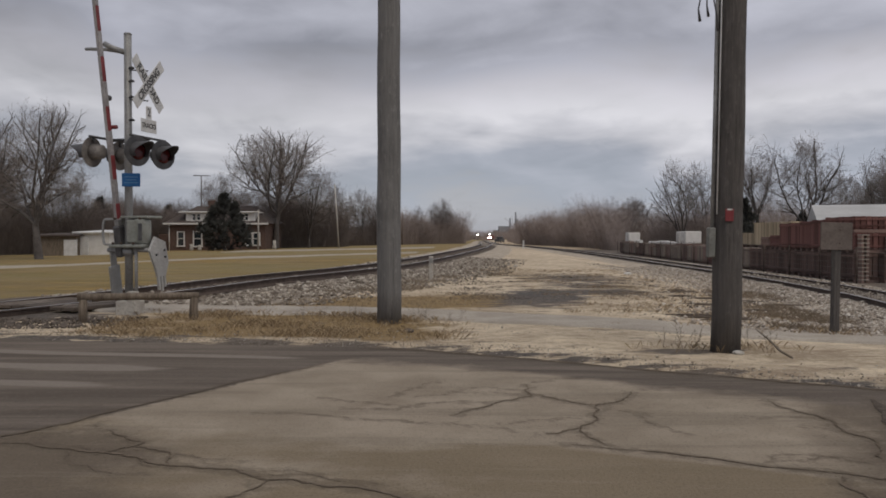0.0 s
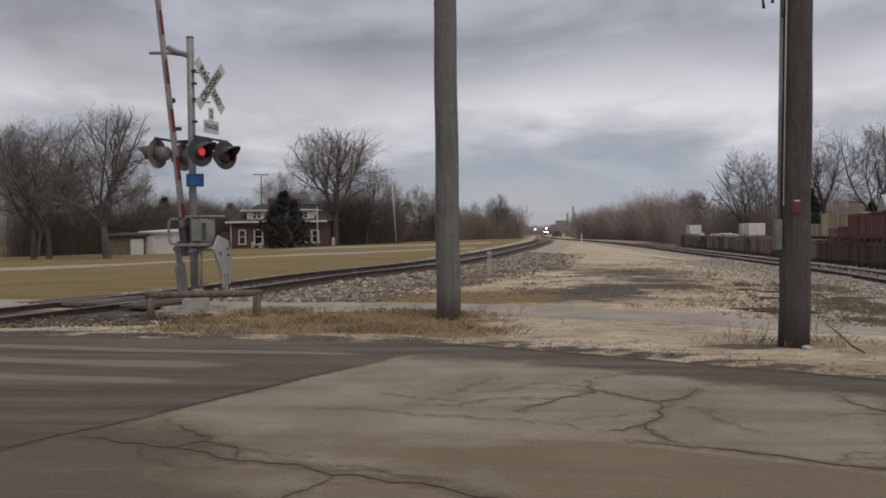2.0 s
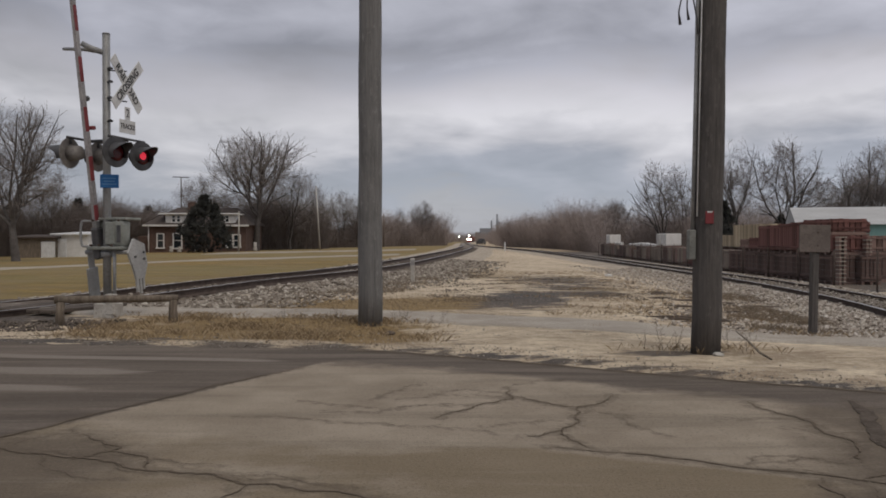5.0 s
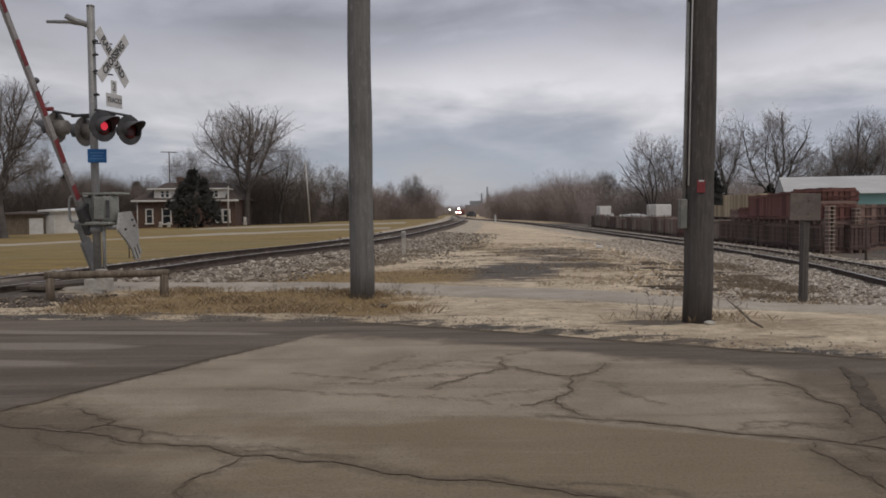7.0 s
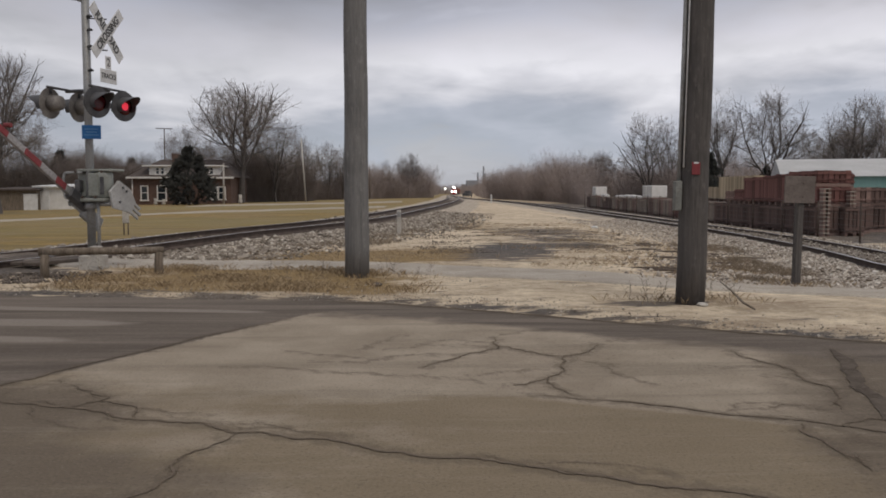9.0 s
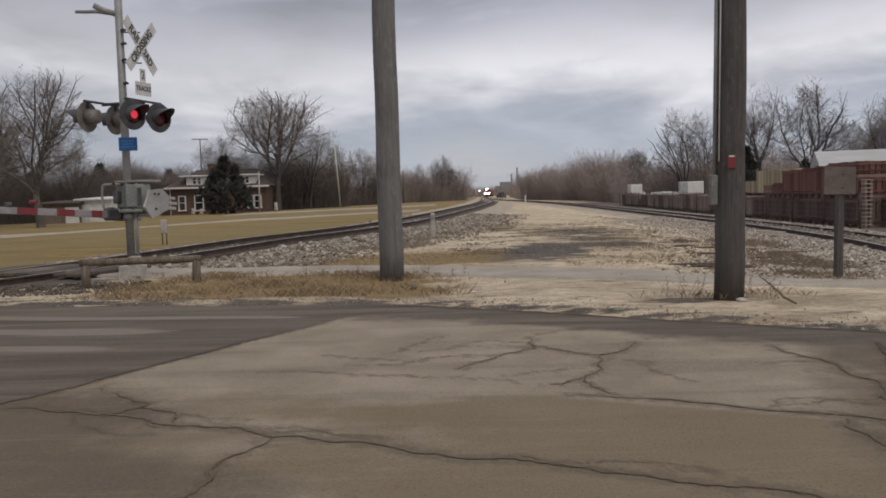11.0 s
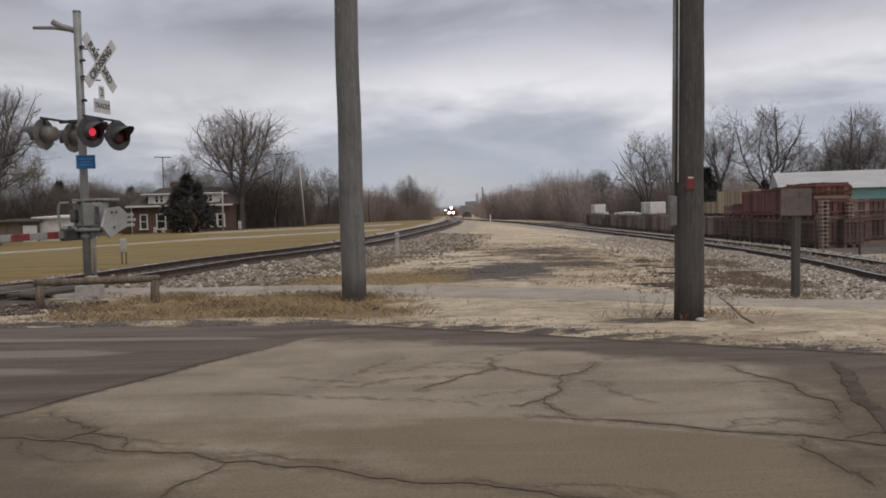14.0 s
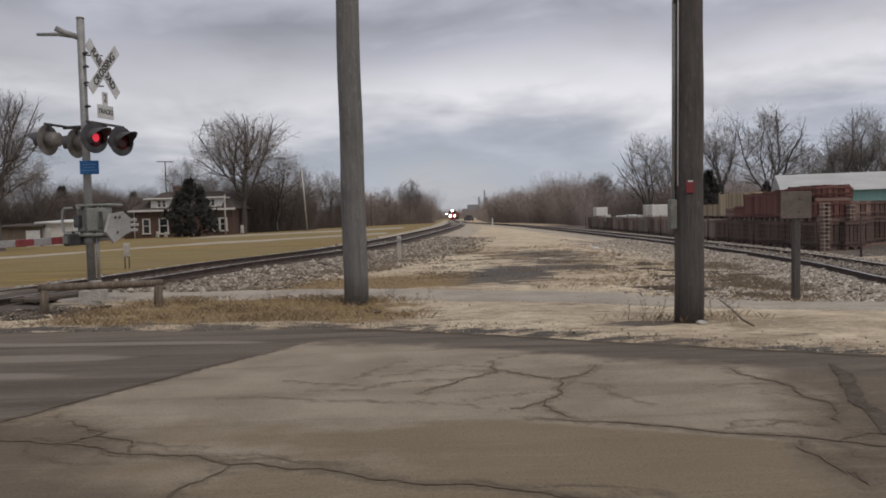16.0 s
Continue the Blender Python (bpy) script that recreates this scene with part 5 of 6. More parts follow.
# what stands on the bottom crates: kind, width, height, row, distance, base
for kind, w, h, row, y, base in (
        ("rust", 1.22, 0.76, 0, 32.05, 0), ("brown", 1.22, 0.76, 0, 33.4, 0), ("rust", 1.25, 0.60, 0, 32.05, 0.775), ("rust", 1.25, 0.60, 0, 33.35, 0.775),
        ("rust", 1.25, 1.30, 0, 34.75, 0), ("rust", 1.25, 1.26, 0, 36.05, 0), ("rust", 1.25, 1.22, 0, 37.35, 0), ("rust", 1.2, 1.20, 0, 38.6, 0), ("rust", 1.2, 0.66, 0, 39.9, 0), ("brown", 1.2, 0.58, 0, 41.2, 0),
        ("tan", 1.35, 1.36, 1, 42.6, 0), ("tan", 1.35, 1.36, 1, 44.0, 0), ("tan", 1.35, 1.36, 1, 45.4, 0), ("tan", 1.35, 1.36, 1, 46.8, 0), ("tan", 1.4, 0.80, 1, 48.3, 0), ("tan", 1.4, 0.80, 1, 49.8, 0),
        ("brown", 1.25, 0.74, 1, 33.45, 0), ("rust", 1.25, 0.70, 1, 34.8, 0), ("rust", 1.25, 0.60, 1, 34.9, 0.715), ("dark", 1.25, 0.74, 2, 34.85, 0), ("rust", 1.25, 0.70, 2, 36.2, 0), ("rust", 1.25, 0.72, 3, 36.3, 0), ("brown", 1.25, 0.70, 4, 37.6, 0)):
    stack(kind, w, h, row, y, DECK + base)


def pallets(x, y, z, n, w):
    """A stack of pallets: deck boards, pale with sky light put into their colour, and blocks, with the dark gaps
    between.
    """
    ob = thing("pallet_stack", "stack of wooden pallets, pale with painted sky light, wedged beside dark crates", "pallets", pose(x, y, z, 0, 0, 2), "pallet stacks")
    for k in range(n):
        part("deck_board", box_m((w, 0.30, 0.035), pose(0, 0, 0.15 * k + 0.13), 0.004), M_PALLET, ob)
        for dx in (-w / 2 + 0.05, w / 2 - 0.05):
            part("block", box_m((0.09, 0.26, 0.11), pose(dx, 0, 0.15 * k + 0.056)), M_CR["brown"], ob)


# Pallet wood made pale: the sky light in the gaps is in its colour.
M_PALLET = surface("sky_lit_pallet_wood", mottled((0.29, 0.26, 0.22), (0.42, 0.385, 0.335), 4.0, 30.0, (0.33, 0.29, 0.24)), 0.9)
pallets(15.55, 31.2, FLOOR, 7, 0.26)
pallets(15.50, 32.86, FLOOR, 7, 0.6)
pallets(15.55, 31.2, DECK - 0.05, 5, 0.30)
pallets(16.55, 31.22, DECK - 0.005, 4, 0.22)
put_crate("dark", (0.75, 0.36, 1.1), pose(16.6, 31.18, FLOOR + 0.005))
for y, w in ((80.4, 1.3), (58.2, 1.25), (59.7, 0.7)):
    ob = thing("white_box", "white plastic container standing on dark crates", "container", pose(fence_x(y) + 1.0, y, DECK, 0, 0, 92), "white containers")
    part("tank", box_m((w, 1.1, 0.84), pose(0, 0, 0.52), 0.04), M_TRIM, ob)
    part("skid", box_m((w, 1.1, 0.1), pose(0, 0, 0.05), 0.01), M_CR["brown"], ob)
    for k in range(5):
        part("rib", box_m((0.03, 0.02, 0.78), pose(-w / 2 + w * (k + 0.5) / 5, 0.555, 0.52), 0.004), M_GALV, ob)

for y, long, h in ((63.0, 2.6, 0.26), (66.5, 3.1, 0.31), (70.3, 2.9, 0.24), (77.4, 2.2, 0.29)):
    ob = thing("plastic_sheeting", "crumpled white sheeting lying over dark crates", "sheeting", pose(fence_x(y) + 1.0, y, DECK - 0.005, 0, 0, 92), "white sheeting")
    part("fold", tube_m([(long * (k / 9 - 0.5), 0.06 * math.sin(3 * k + y), h * 0.35) for k in range(10)], [h * (0.35 + 0.2 * abs(math.sin(2.3 * k + y))) for k in range(10)], 9), M_TRIM, ob)

M_WIRE = surface("dull_wire", lambda tr, vec: ((0.12, 0.115, 0.11), None), 0.7, 0.2)
fence = thing("wire_fence", "thin wire mesh fence on dark steel posts before the crates", "fence")
y = 17.0
while y < 84:
    part("post", tube_m([(fence_x(y), y, FLOOR - 0.1), (fence_x(y), y, 0.98)], 0.03, 7), M_RAIL, fence)
    y += 3.3
bm = bmesh.new()
for z in (-0.2, 0.0, 0.2, 0.4, 0.6, 0.8, 0.95):
    tube(bm, [(fence_x(yy), yy, z) for yy in range(17, 84, 3)], 0.005, 3)
for k in range(330):
    y = 17 + 0.2 * k
    tube(bm, [(fence_x(y), y, FLOOR + 0.05), (fence_x(y), y, 0.95)], 0.0025, 3, caps=False)
part("wire", bm, M_WIRE, fence)

M_TEAL = surface("teal_siding", mottled((0.22, 0.40, 0.36), (0.28, 0.46, 0.42), 0.6, 10.0, None, (8, 8, 0.3)), 0.6)
M_METAL_ROOF = surface("white_metal_roof", mottled((0.40, 0.405, 0.40), (0.50, 0.505, 0.50), 0.3, 6.0, (0.36, 0.35, 0.33)), 0.6)
ware = thing("warehouse", "long low building with a white metal roof and teal walls", "building", pose(35.9, 80, -0.4, 0, 0, -20))
part("wall", box_m((44, 16, 3.1), pose(22, 8, 1.545), 0.02), M_TEAL, ware)
bm = bmesh.new()
v = [bm.verts.new(p) for p in ((-0.4, -0.5, 3.05), (44.4, -0.5, 3.05), (44.4, 8, 4.95), (-0.4, 8, 4.95), (44.4, 16.5, 3.05), (-0.4, 16.5, 3.05))]
for f in ((0, 1, 2, 3), (3, 2, 4, 5), (0, 3, 5), (1, 4, 2), (0, 5, 4, 1)):
    bm.faces.new([v[i] for i in f])
part("roof", bm, M_METAL_ROOF, ware, "white ribbed metal roof")

# ---- far works with two stacks ----
# Concrete grey tinted blue: the haze of distance is put into its colour.
M_FAR = surface("hazed_concrete", mottled((0.20, 0.215, 0.24), (0.27, 0.285, 0.31), 0.05), 0.9)
works = thing("power_station", "distant power station with two tall stacks", "industrial building", pose(brg(904) * 1500, 1500, -4))
part("hall", box_m((18, 20, 22), pose(-13, 0, 11), 0.3), M_FAR, works)
part("hall", box_m((10, 14, 15), pose(-26, 0, 7.5), 0.3), M_FAR, works)
for x, h in ((-1.5, 36), (8.5, 47), (11.5, 34)):
    part("smokestack", tube_m([(x, 0, 0), (x, 0, h)], [1.9, 1.4], 12), M_FAR, works, "tall concrete smokestack")

# ---- poles, antenna and signal far off ----
for col, d, h, lean, r in ((457, 90, 4.4, 0.5, 0.13), (600, 100, 7.6, -4.0, 0.12), (712, 150, 6.0, 0, 0.12)):
    ob = thing("utility_pole", "thin far wooden utility pole", "utility pole", place(brg(col), d, 0.1), "far poles")
    part("shaft", tube_m([(0, 0, 0), (lean * 0.12, 0, h)], [r * 0.8, r * 0.6], 8), M_CONC if d < 120 else M_LOG, ob)
ob = thing("antenna_mast", "thin television antenna mast behind the house", "antenna", place(brg(357), 104, 0.1))
part("mast", tube_m([(0, 0, 0), (0, 0, 9.2)], 0.07, 6), M_RAIL, ob)
part("aerial", tube_m([(-1.0, 0, 9.2), (1.0, 0, 9.15)], 0.05, 6), M_RAIL, ob)
ob = thing("signal_post", "railway signal post with a lit white lamp", "signal", pose(brg(845.5) * 600, 600, ground_z(25, 600) - 0.05))
part("shaft", tube_m([(0, 0, 0), (0, 0, 3.6)], 0.09, 8), M_RAIL, ob)
part("head", box_m((0.9, 0.3, 1.5), pose(0, 0, 4.0), 0.05), M_BLACK, ob)
part("lamp", tube_m([(0, -0.17, 4.2), (0, -0.22, 4.2)], 0.30, 16), M_LAMP_WHITE, ob, "lit white lamp")
ob = thing("parked_truck", "small dark parked work truck beside the track", "truck", pose(brg(884) * 250, 250, ground_z(17, 250) + 0.02, 0, 0, 70))
part("body", box_m((4.6, 1.8, 0.8), pose(0, 0, 0.75), 0.12), M_BLACK, ob)
part("cab", box_m((1.9, 1.7, 0.75), pose(0.5, 0, 1.45), 0.18), M_BLACK, ob)
for x in (-1.5, 1.5):
    for s in (-0.8, 0.8):
        part("wheel", tube_m([(x, s - 0.1, 0.36), (x, s + 0.1, 0.36)], 0.36, 14), M_BLACK, ob)

# ---- the train ----
M_LOCO_RED = surface("locomotive_red", mottled((0.30, 0.02, 0.02), (0.40, 0.035, 0.03), 1.0), 0.5)
M_LOCO_DARK = surface("locomotive_dark", mottled((0.02, 0.02, 0.022), (0.05, 0.048, 0.048), 1.0), 0.6)
M_CAR = surface("freight_car_red", mottled((0.16, 0.05, 0.038), (0.24, 0.085, 0.065), 0.8), 0.8)


def wheels(ob, spots):
    for y in spots:
        for s in (-0.75, 0.75):
            part("wheel", tube_m([(s - 0.07, y, 0.5), (s + 0.07, y, 0.5)], 0.5, 16), M_RAIL, ob)


def locomotive():
    ob = thing("locomotive", "red and black diesel locomotive with bright headlights", "locomotive")
    part("frame", box_m((2.9, 20.5, 0.45), pose(0, 10.3, 1.35), 0.05), M_LOCO_DARK, ob)
    nose = bmesh.new()
    box(nose, (1.9, 2.2, 1.5), pose(0, 1.6, 2.3), 0.18)
    part("nose", nose, M_LOCO_RED, ob, "red short nose")
    cab = part("cab", box_m((3.0, 2.4, 2.9), pose(0, 3.7, 2.95), 0.15), M_LOCO_DARK, ob, "dark cab")
    part("windscreen", box_m((2.4, 0.04, 0.6), pose(0, 2.48, 3.65), 0.02), M_GLASS, cab)
    part("hood", box_m((2.0, 15.0, 2.6), pose(0, 12.6, 2.85), 0.15), M_LOCO_DARK, ob)
    part("pilot", box_m((2.7, 0.35, 1.1), pose(0, 0.25, 0.75), 0.08), M_LOCO_RED, ob, "red pilot with a snow plough")
    part("fuel_tank", box_m((2.5, 5.0, 0.8), pose(0, 10.2, 0.75), 0.15), M_LOCO_DARK, ob)
    for s in (-1.35, 1.35):
        part("handrail", tube_m([(s, 0.3, 1.6), (s, 0.3, 2.5), (s, 2.4, 2.55)], 0.03, 6), M_WHITE, ob)
    # Lamp discs larger than real lenses: the lights' bloom is put into their shape.
    part("headlight", tube_m([(0, 2.40, 4.15), (0, 2.32, 4.15)], 0.45, 16), M_LAMP_WHITE, ob, "lit twin headlight")
    for s in (-1.0, 1.0):
        part("ditch_light", tube_m([(s, 0.06, 1.75), (s, 0.0, 1.75)], 0.42, 16), M_LAMP_WHITE, ob, "lit ditch light")
    wheels(ob, (2.4, 4.1, 5.8, 14.6, 16.3, 18.0))
    return ob


def freight_car():
    ob = thing("freight_car", "rust red boxcar coupled in the train", "freight car", None, "freight cars")
    part("body", box_m((3.0, 15.5, 2.9), pose(0, 8.5, 2.65), 0.06), M_CAR, ob)
    part("roof", box_m((3.1, 15.7, 0.18), pose(0, 8.5, 4.15), 0.06), M_GALV, ob)
    part("underframe", box_m((2.4, 16.2, 0.3), pose(0, 8.5, 1.05), 0.04), M_LOCO_DARK, ob)
    for s in (-1.52, 1.52):
        part("side_door", box_m((0.06, 2.6, 2.6), pose(s, 8.5, 2.6), 0.01), M_CAR, ob)
    wheels(ob, (2.0, 3.7, 13.3, 15.0))
    return ob


loco = locomotive()
cars = [freight_car()]
for _ in range(9):
    cars.append(copy_thing(cars[0], Matrix()))


# ---- loose stones and dry grass ----
def stones(label, n, spot, size, seed, material=None):
    """Loose crushed stones, each a small irregular lump; spot(rnd) gives a place on the ground."""
    rnd = random.Random(seed)
    verts, faces = [], []
    base = [(0, 0, 1), (0.9, 0, 0.1), (0.1, 0.9, 0.15), (-0.9, 0.1, 0.1), (0, -0.9, 0.12), (0.1, 0, -0.6)]
    tris = [(0, 1, 2), (0, 2, 3), (0, 3, 4), (0, 4, 1), (5, 2, 1), (5, 3, 2), (5, 4, 3), (5, 1, 4)]
    for _ in range(n):
        x, y, z = spot(rnd)
        s = size * rnd.uniform(0.45, 1.0) ** 1.5 * (1.9 if rnd.random() < 0.05 else 1)
        turn = Euler((rnd.uniform(-0.6, 0.6), rnd.uniform(-0.6, 0.6), rnd.uniform(0, 6.3))).to_matrix()
        i = len(verts)
        for b in base:
            v = turn @ Vector((b[0] * s * rnd.uniform(0.7, 1.3), b[1] * s * rnd.uniform(0.7, 1.3), b[2] * s * rnd.uniform(0.5, 0.9)))
            verts.append((x + v.x, y + v.y, z + v.z + 0.25 * s))
        faces += [(i + a, i + b, i + c) for a, b, c in tris]
    me = bpy.data.meshes.new("stones")
    me.from_pydata(verts, [], faces)
    me.materials.append(material or M_STONE)
    return tagged(new("stones", me), label, "stones", kind="stuff")


def bed_z(line, top, crown, foot, x, y):
    s = abs(x - line(y)) * 0.97
    return ground_z(x, y) - 0.02 + max(0.0, (top(y) + fall(y) - RAIL_H)) * smoothstep(foot, crown, s) + 0.015


def by_main(rnd):
    y = 16.8 + 32 * rnd.random() ** 1.7
    side = rnd.choice((-1, 1, 1, 1, 1))
    s = rnd.uniform(1.3, 1.4 + (3.6 if side > 0 else 1.6) * rnd.random() ** 0.6)
    x = main_x(y) + side * s
    return x, y, bed_z(main_x, rail_z, 1.45, 3.6, x, y)


def by_siding(rnd):
    y = 11.5 + 34 * rnd.random() ** 1.6
    side = rnd.choice((-1, -1, -1, -1, -1, 1))
    x = siding_x(y) + side * rnd.uniform(1.0, 1.2 + (4.6 if side < 0 else 1.4) * rnd.random() ** 0.7)
    if y < path_y(x) + 0.85:
        y = path_y(x) + 0.85 + rnd.random() * 4
    return x, y, bed_z(siding_x, side_bed, 1.4, 2.7, x, y)


def between_rails(rnd):
    y = 16.5 + 25 * rnd.random() ** 1.5
    line, top = (main_x, rail_z) if rnd.random() < 0.6 else (siding_x, lambda v: side_z(v) + 0.085)
    return line(y) + rnd.uniform(-0.68, 0.68), y, top(y) - RAIL_H + 0.0


def by_edge(rnd):
    x = rnd.uniform(-7, 5.5)
    y = road_y(x) + abs(rnd.gauss(0.0, 0.5)) + 0.05
    return x, y, ground_z(x, y) + 0.004


def about(rnd):
    x, y = rnd.uniform(-1, 6.5), 12 + 24 * rnd.random() ** 1.5
    return x, y, ground_z(x, y) + 0.003


def by_crossing(rnd):
    x = rnd.uniform(-8.5, -5.0)
    y = 13.0 + 0.3 * (x + 8.5) * 0.3 + rnd.uniform(-0.6, 1.0)
    return x, y, ground_z(x, y) + 0.004


stones("pale crushed stones on the slope beside the main line", 19000, by_main, 0.064, 1)
stones("pale crushed stones on the slope beside the siding", 24000, by_siding, 0.046, 2, M_PALE_STONE)
stones("stones between the rails", 3500, between_rails, 0.05, 3)
stones("gravel along the road edge", 2600, by_edge, 0.015, 4)
stones("scattered gravel on the pale dirt", 1500, about, 0.015, 5)
stones("dark rubble near the path crossing", 1500, by_crossing, 0.042, 6, M_RUBBLE)


def debris_spot(rnd):
    while True:
        y = rnd.uniform(18.5, 30)
        x = rnd.uniform(-1.2, 6.2)
        if wob(x, y * 2.2, 0.55, 51) + 0.35 * wob(x, y, 2.0, 52) > 0.16 and abs(x - main_x(y)) > 2.6:
            return x, y, ground_z(x, y) + 0.002


def slope_debris(rnd):
    while True:
        y = rnd.uniform(13.5, 24)
        x = siding_x(y) - rnd.uniform(1.6, 5.4)
        if y > path_y(x) + 0.95 and wob(x, y * 1.6, 0.7, 53) > 0.12:
            return x, y, ground_z(x, y) + 0.004


stones("dark broken asphalt crumbs over the pale dirt", 4200, debris_spot, 0.021, 7, M_RUBBLE)
stones("dark clods among the weeds beside the siding", 1500, slope_debris, 0.034, 8, M_RUBBLE)


def grass(label, n, spot, height, seed, material=None):
    rnd = random.Random(seed)
    verts, faces = [], []
    for _ in range(n):
        x, y = spot(rnd)
        z = ground_z(x, y)
        for _ in range(5):
            h = height * rnd.uniform(0.4, 1.1)
            a = rnd.uniform(0, 6.3)
            lean = Vector((math.cos(a), math.sin(a), 0)) * h * rnd.uniform(0.3, 1.3)
            w = Vector((-math.sin(a), math.cos(a), 0)) * 0.0018
            p = Vector((x + rnd.gauss(0, 0.04), y + rnd.gauss(0, 0.04), z))
            i = len(verts)
            verts += [tuple(p - w), tuple(p + w), tuple(p + lean * 0.5 + w + Vector((0, 0, h * 0.7))), tuple(p + lean + Vector((0, 0, h)))]
            faces += [(i, i + 1, i + 2), (i, i + 2, i + 3)]
    me = bpy.data.meshes.new("grass")
    me.from_pydata(verts, [], faces)
    me.materials.append(material or M_BLADE)
    return tagged(new("grass", me), label, "grass", kind="stuff")


def verge_spot(rnd):
    while True:
        x = rnd.uniform(-5.4, 0.6)
        y = rnd.uniform(road_y(x) + 0.35, path_y(x) - 0.6)
        if rnd.random() < straw_w(x, y) * (0.06 + 1.6 * max(0, wob(x, y, 0.9, 44) + 0.1)):
            return x, y


def patch_spot(rnd):
    x = rnd.uniform(-3.6, 1.4)
    return x, 18.4 + 0.3 * x + rnd.gauss(0, 1.0)


def tuft_spot(rnd):
    cx, cy, r = rnd.choice(((-0.86, 13.35, 0.5), (3.2, 10.3, 0.35), (3.85, 10.5, 0.4), (5.8, 12.7, 0.5), (-4.1, 14.0, 0.4), (4.9, 13.6, 0.9), (6.3, 13.2, 0.8), (4.3, 16.0, 1.2)))
    return cx + rnd.gauss(0, r), cy + rnd.gauss(0, r * 0.6)


grass("dry straw grass on the verge below the poles", 1500, verge_spot, 0.085, 1)
grass("flattened straw strip beside the path", 500, patch_spot, 0.06, 2)
grass("dry weeds round the posts and poles", 190, tuft_spot, 0.10, 3)


def pale_spot(rnd):
    while True:
        y = 14.5 + 20 * rnd.random() ** 1.3
        x = rnd.uniform(2.2, 7.0)
        if y > path_y(x) + 0.95 and wob(x, y * 1.8, 0.55, 65) > 0.02:
            return x, y


grass("pale flattened straw tufts on the open dirt", 1300, pale_spot, 0.07, 7)


def slope_spot(rnd):
    while True:
        y = rnd.uniform(13.2, 26)
        x = siding_x(y) - rnd.uniform(1.9, 4.2)
        if y > path_y(x) + 0.95 and wob(x, y, 0.5, 60) > -0.02:
            return x, y


def main_spot(rnd):
    while True:
        y = rnd.uniform(18, 34)
        x = main_x(y) + rnd.uniform(2.4, 5.0)
        if y > path_y(x) + 0.95 and wob(x, y, 0.45, 61) > 0.08:
            return x, y


M_DEADWEED = surface("dead_weeds", mottled((0.17, 0.136, 0.10), (0.28, 0.228, 0.17), 3.0), 0.95)
grass("flattened dark dead weeds on the siding slope", 1500, slope_spot, 0.10, 4, M_DEADWEED)
grass("flattened dark dead weeds below the main line", 900, main_spot, 0.09, 5, M_DEADWEED)
rnd = random.Random(77)
for k in range(18):
    y = rnd.uniform(14.0, 22.0)
    x = siding_x(y) - rnd.uniform(1.8, 5.6)
    y = max(y, path_y(x) + 1.0)
    ob = thing("dead_branch", "dark rotting branch lying among gravel and weeds", "branch", pose(x, y, ground_z(x, y) + 0.016, 0, 0, rnd.uniform(-25, 25)), "dead branches")
    long = rnd.uniform(0.4, 1.5)
    part("stick", tube_m([(-long / 2, 0, 0), (0, rnd.uniform(-0.06, 0.06), 0.02), (long / 2, 0, 0.01)], [0.018, 0.026, 0.012], 7), M_TIE, ob)


def weed(x, y, h, seed):
    rnd = random.Random(seed)
    ob = thing("weed", "dry brown weed stalk standing in gravel", "weed", pose(x, y, ground_z(x, y) - 0.01), "weed stalks")
    bm = bmesh.new()
    for _ in range(4):
        tip = Vector((rnd.gauss(0, 0.10), rnd.gauss(0, 0.08), h * rnd.uniform(0.6, 1)))
        tube(bm, [(0, 0, 0), tip * 0.5 + Vector((rnd.gauss(0, 0.02), 0, 0)), tip], [0.0022, 0.0019, 0.0015], 4)
        for s in (0.5, 0.7, 0.9):
            q = tip * s
            tube(bm, [q, q + Vector((rnd.gauss(0, 0.03), rnd.gauss(0, 0.03), 0.04))], [0.0015, 0.003], 3)
    part("stalk", bm, M_LOG, ob)


for k, (x, y, h) in enumerate(((2.95, 10.35, 0.32), (3.05, 10.2, 0.36), (2.75, 10.5, 0.25), (3.85, 10.6, 0.35), (4.0, 10.4, 0.3), (-0.4, 13.4, 0.4), (-1.4, 13.3, 0.38), (-2.2, 13.2, 0.35), (-0.3, 14.0, 0.3), (-3.3, 13.3, 0.33), (4.6, 13.9, 0.3), (6.2, 13.0, 0.4), (5.2, 14.2, 0.35), (-1.9, 12.9, 0.3), (0.2, 13.3, 0.28))):
    weed(x, y, h, k)
ob = thing("fallen_branch", "thin dead branch lying on the gravel", "branch", pose(3.95, 9.75, 0.01))
part("stick", tube_m([(-0.05, 0.75, 0.22), (-0.03, 0.4, 0.14), (-0.045, 0.0, 0.05), (-0.03, -0.3, 0.013)], [0.006, 0.01, 0.014, 0.012], 6), M_LOG, ob)
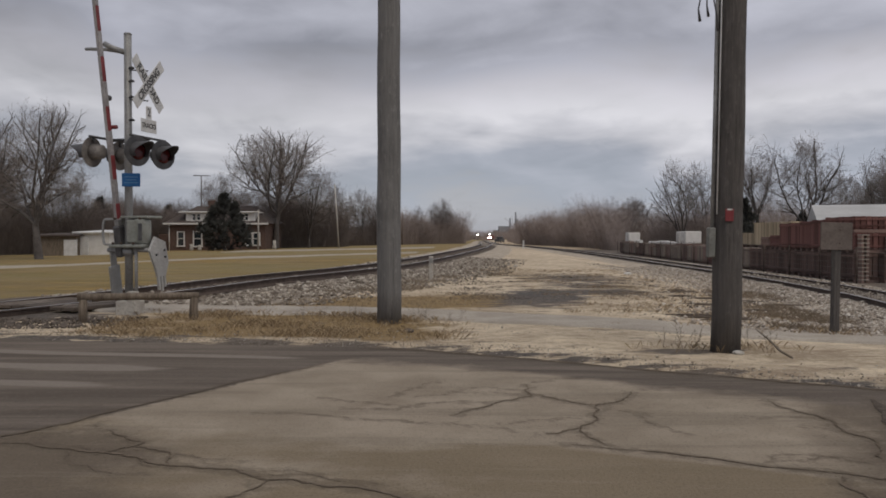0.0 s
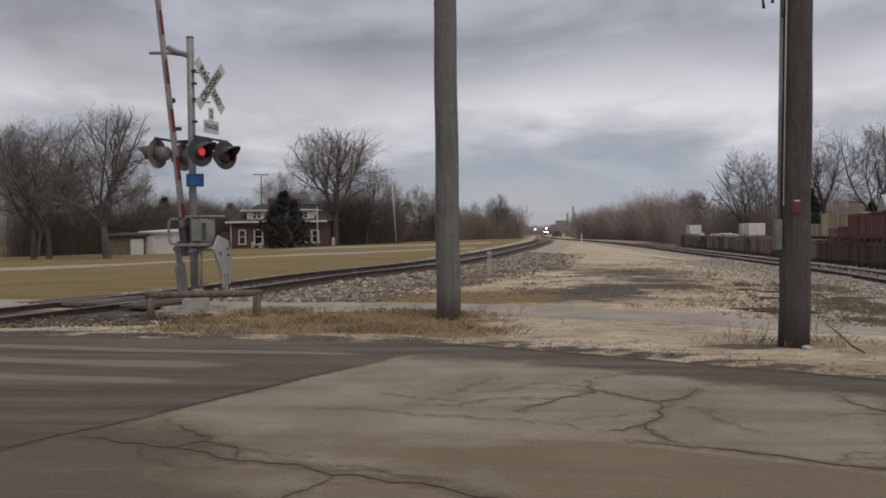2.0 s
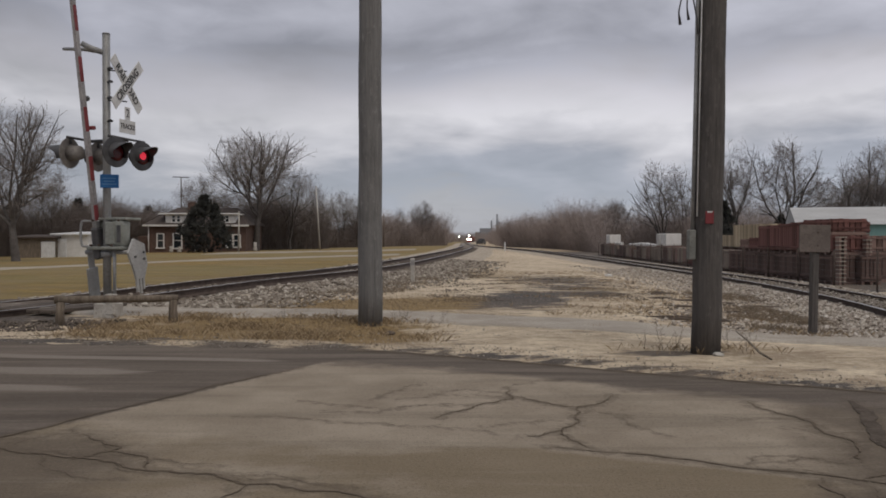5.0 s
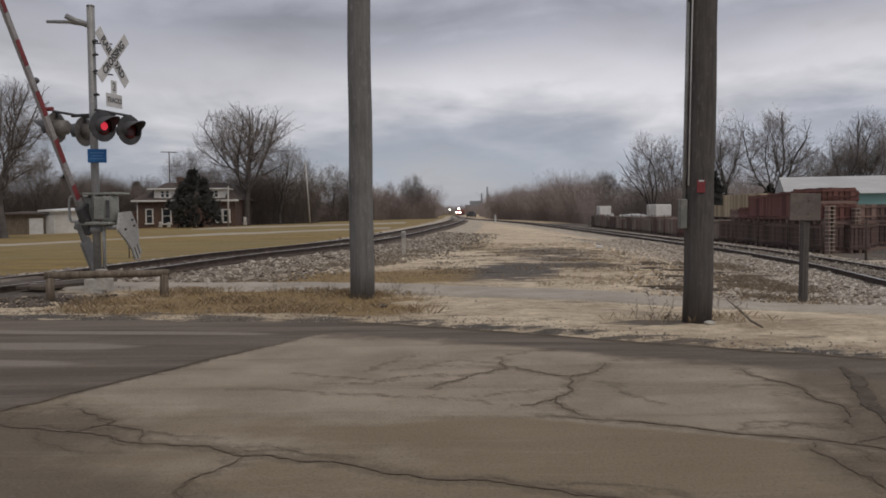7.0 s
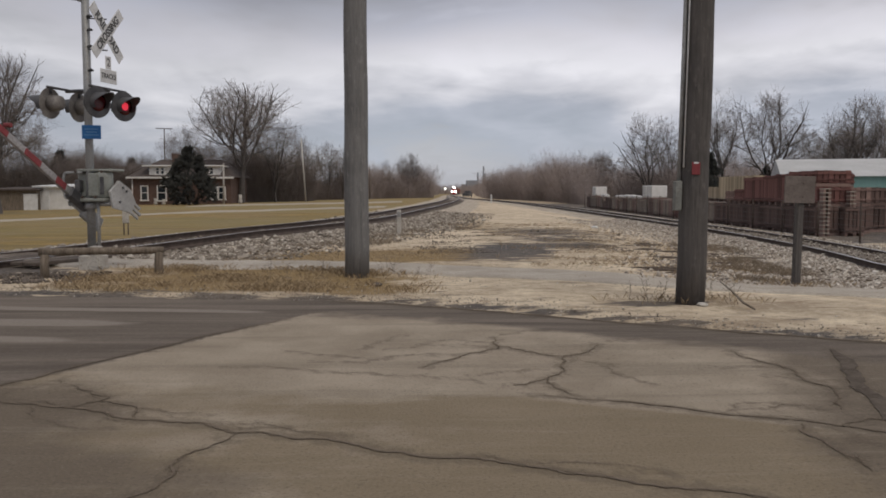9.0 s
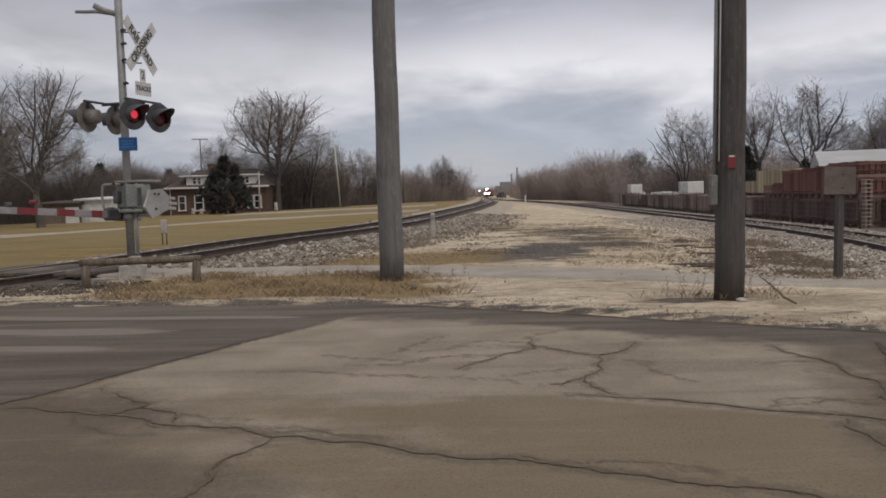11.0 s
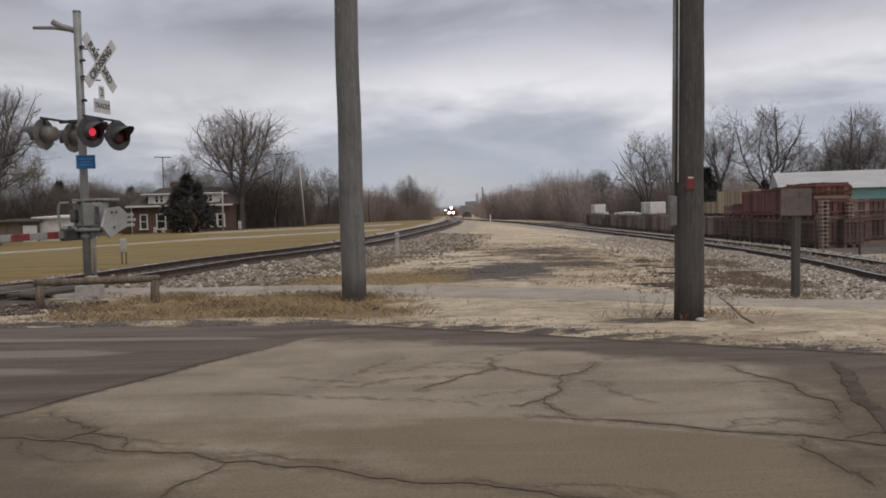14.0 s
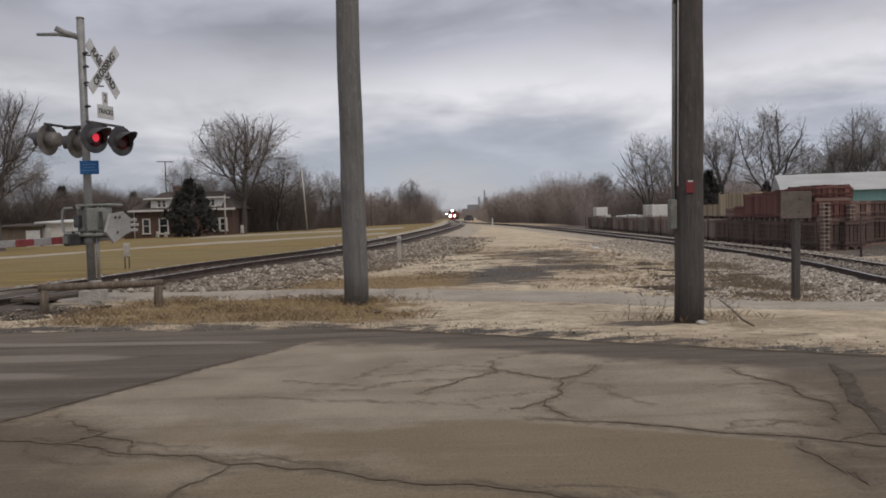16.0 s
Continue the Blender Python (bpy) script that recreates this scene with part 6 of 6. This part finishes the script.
for k, (x, y, s, label) in enumerate(((3.50, 9.98, 0.055, "pale stone at the foot of the dark pole"), (-0.5, 12.25, 0.07, "dark clod on the road verge"), (7.0, 32.0, 0.11, "white plastic sack on the pale dirt"))):
    rnd = random.Random(k)
    bm = bmesh.new()
    bmesh.ops.create_icosphere(bm, subdivisions=2, radius=s)
    for v in bm.verts:
        v.co = Vector((v.co.x * 1.3, v.co.y, v.co.z * 0.55)) * (1 + 0.25 * noise.noise(v.co * 9 / s * 0.1 + Vector((k, 0, 0))))
    tagged(part("stone", bm, (M_CONC, M_TIE, M_WHITE)[k]), label, "stone").matrix_basis = pose(x, y, ground_z(x, y) + s * 0.35)


# ---- all that moves ----
def on_track(d):
    """The pose of a vehicle whose front stands d metres ahead on the main line."""
    back = d + 16
    a, b = Vector((main_x(d), d, rail_z(d))), Vector((main_x(back), back, rail_z(back)))
    turn = math.degrees(math.atan2(-(b.x - a.x), b.y - a.y))
    return Matrix.Translation(a) @ pose(0, 0, 0, math.degrees(math.atan2(b.z - a.z, 16)), 0, turn)


def motions():
    times = [0, 2, 4, 6, 8, 10, 12, 14, 16]
    for k, ob in enumerate([loco] + cars):
        back = 0 if k == 0 else 21.2 + 17.4 * (k - 1)
        walk(ob, [(t, on_track(640 - 15.0 * t + back)) for t in times])
    # the gate comes down
    walk(gate, [(t, pose(0, 0, PIVOT, -a, 0, 0)) for t, a in ((0, 81), (4.2, 81), (5.4, 80.5), (6.0, 76.5), (6.3, 72.5), (6.5, 68.5), (7, 60.5), (7.5, 54), (8, 45.5), (8.5, 38), (9, 31), (9.5, 24.5), (9.7, 19.5), (10.5, 8.5), (11.2, 1.5), (11.8, -0.5), (16, -0.5))])
    # the two flashers take turns: an added glowing disc slides out through each lens
    seen, back = pose(0.02, 0, 0), pose(-0.06, 0, 0)
    for lit_disc, lit in zip(lamps, FLASH):
        rows = [(0, seen if lit[0] else back)]
        for k, (a, b) in enumerate(zip(lit, lit[1:])):
            if a != b:
                t = (k + 1) * 0.1
                rows += [(t - 0.034, seen if a else back), (t, seen if b else back)]
        walk(lit_disc, rows + [(16, seen if lit[-1] else back)])


FIRST = ((0.8, 1.05), (1.65, 2.25), (2.85, 3.75), (4.35, 5.0), (5.6, 6.15), (6.75, 7.55), (8.05, 8.85), (9.45, 10.05), (10.6, 11.2), (12.05, 12.85), (13.45, 14.05), (14.65, 15.45), (15.85, 16.5))
near = [int(any(a <= k / 10 < b for a, b in FIRST)) for k in range(161)]
FLASH = (near, [int(k >= 5 and not on) for k, on in enumerate(near)])

motions()
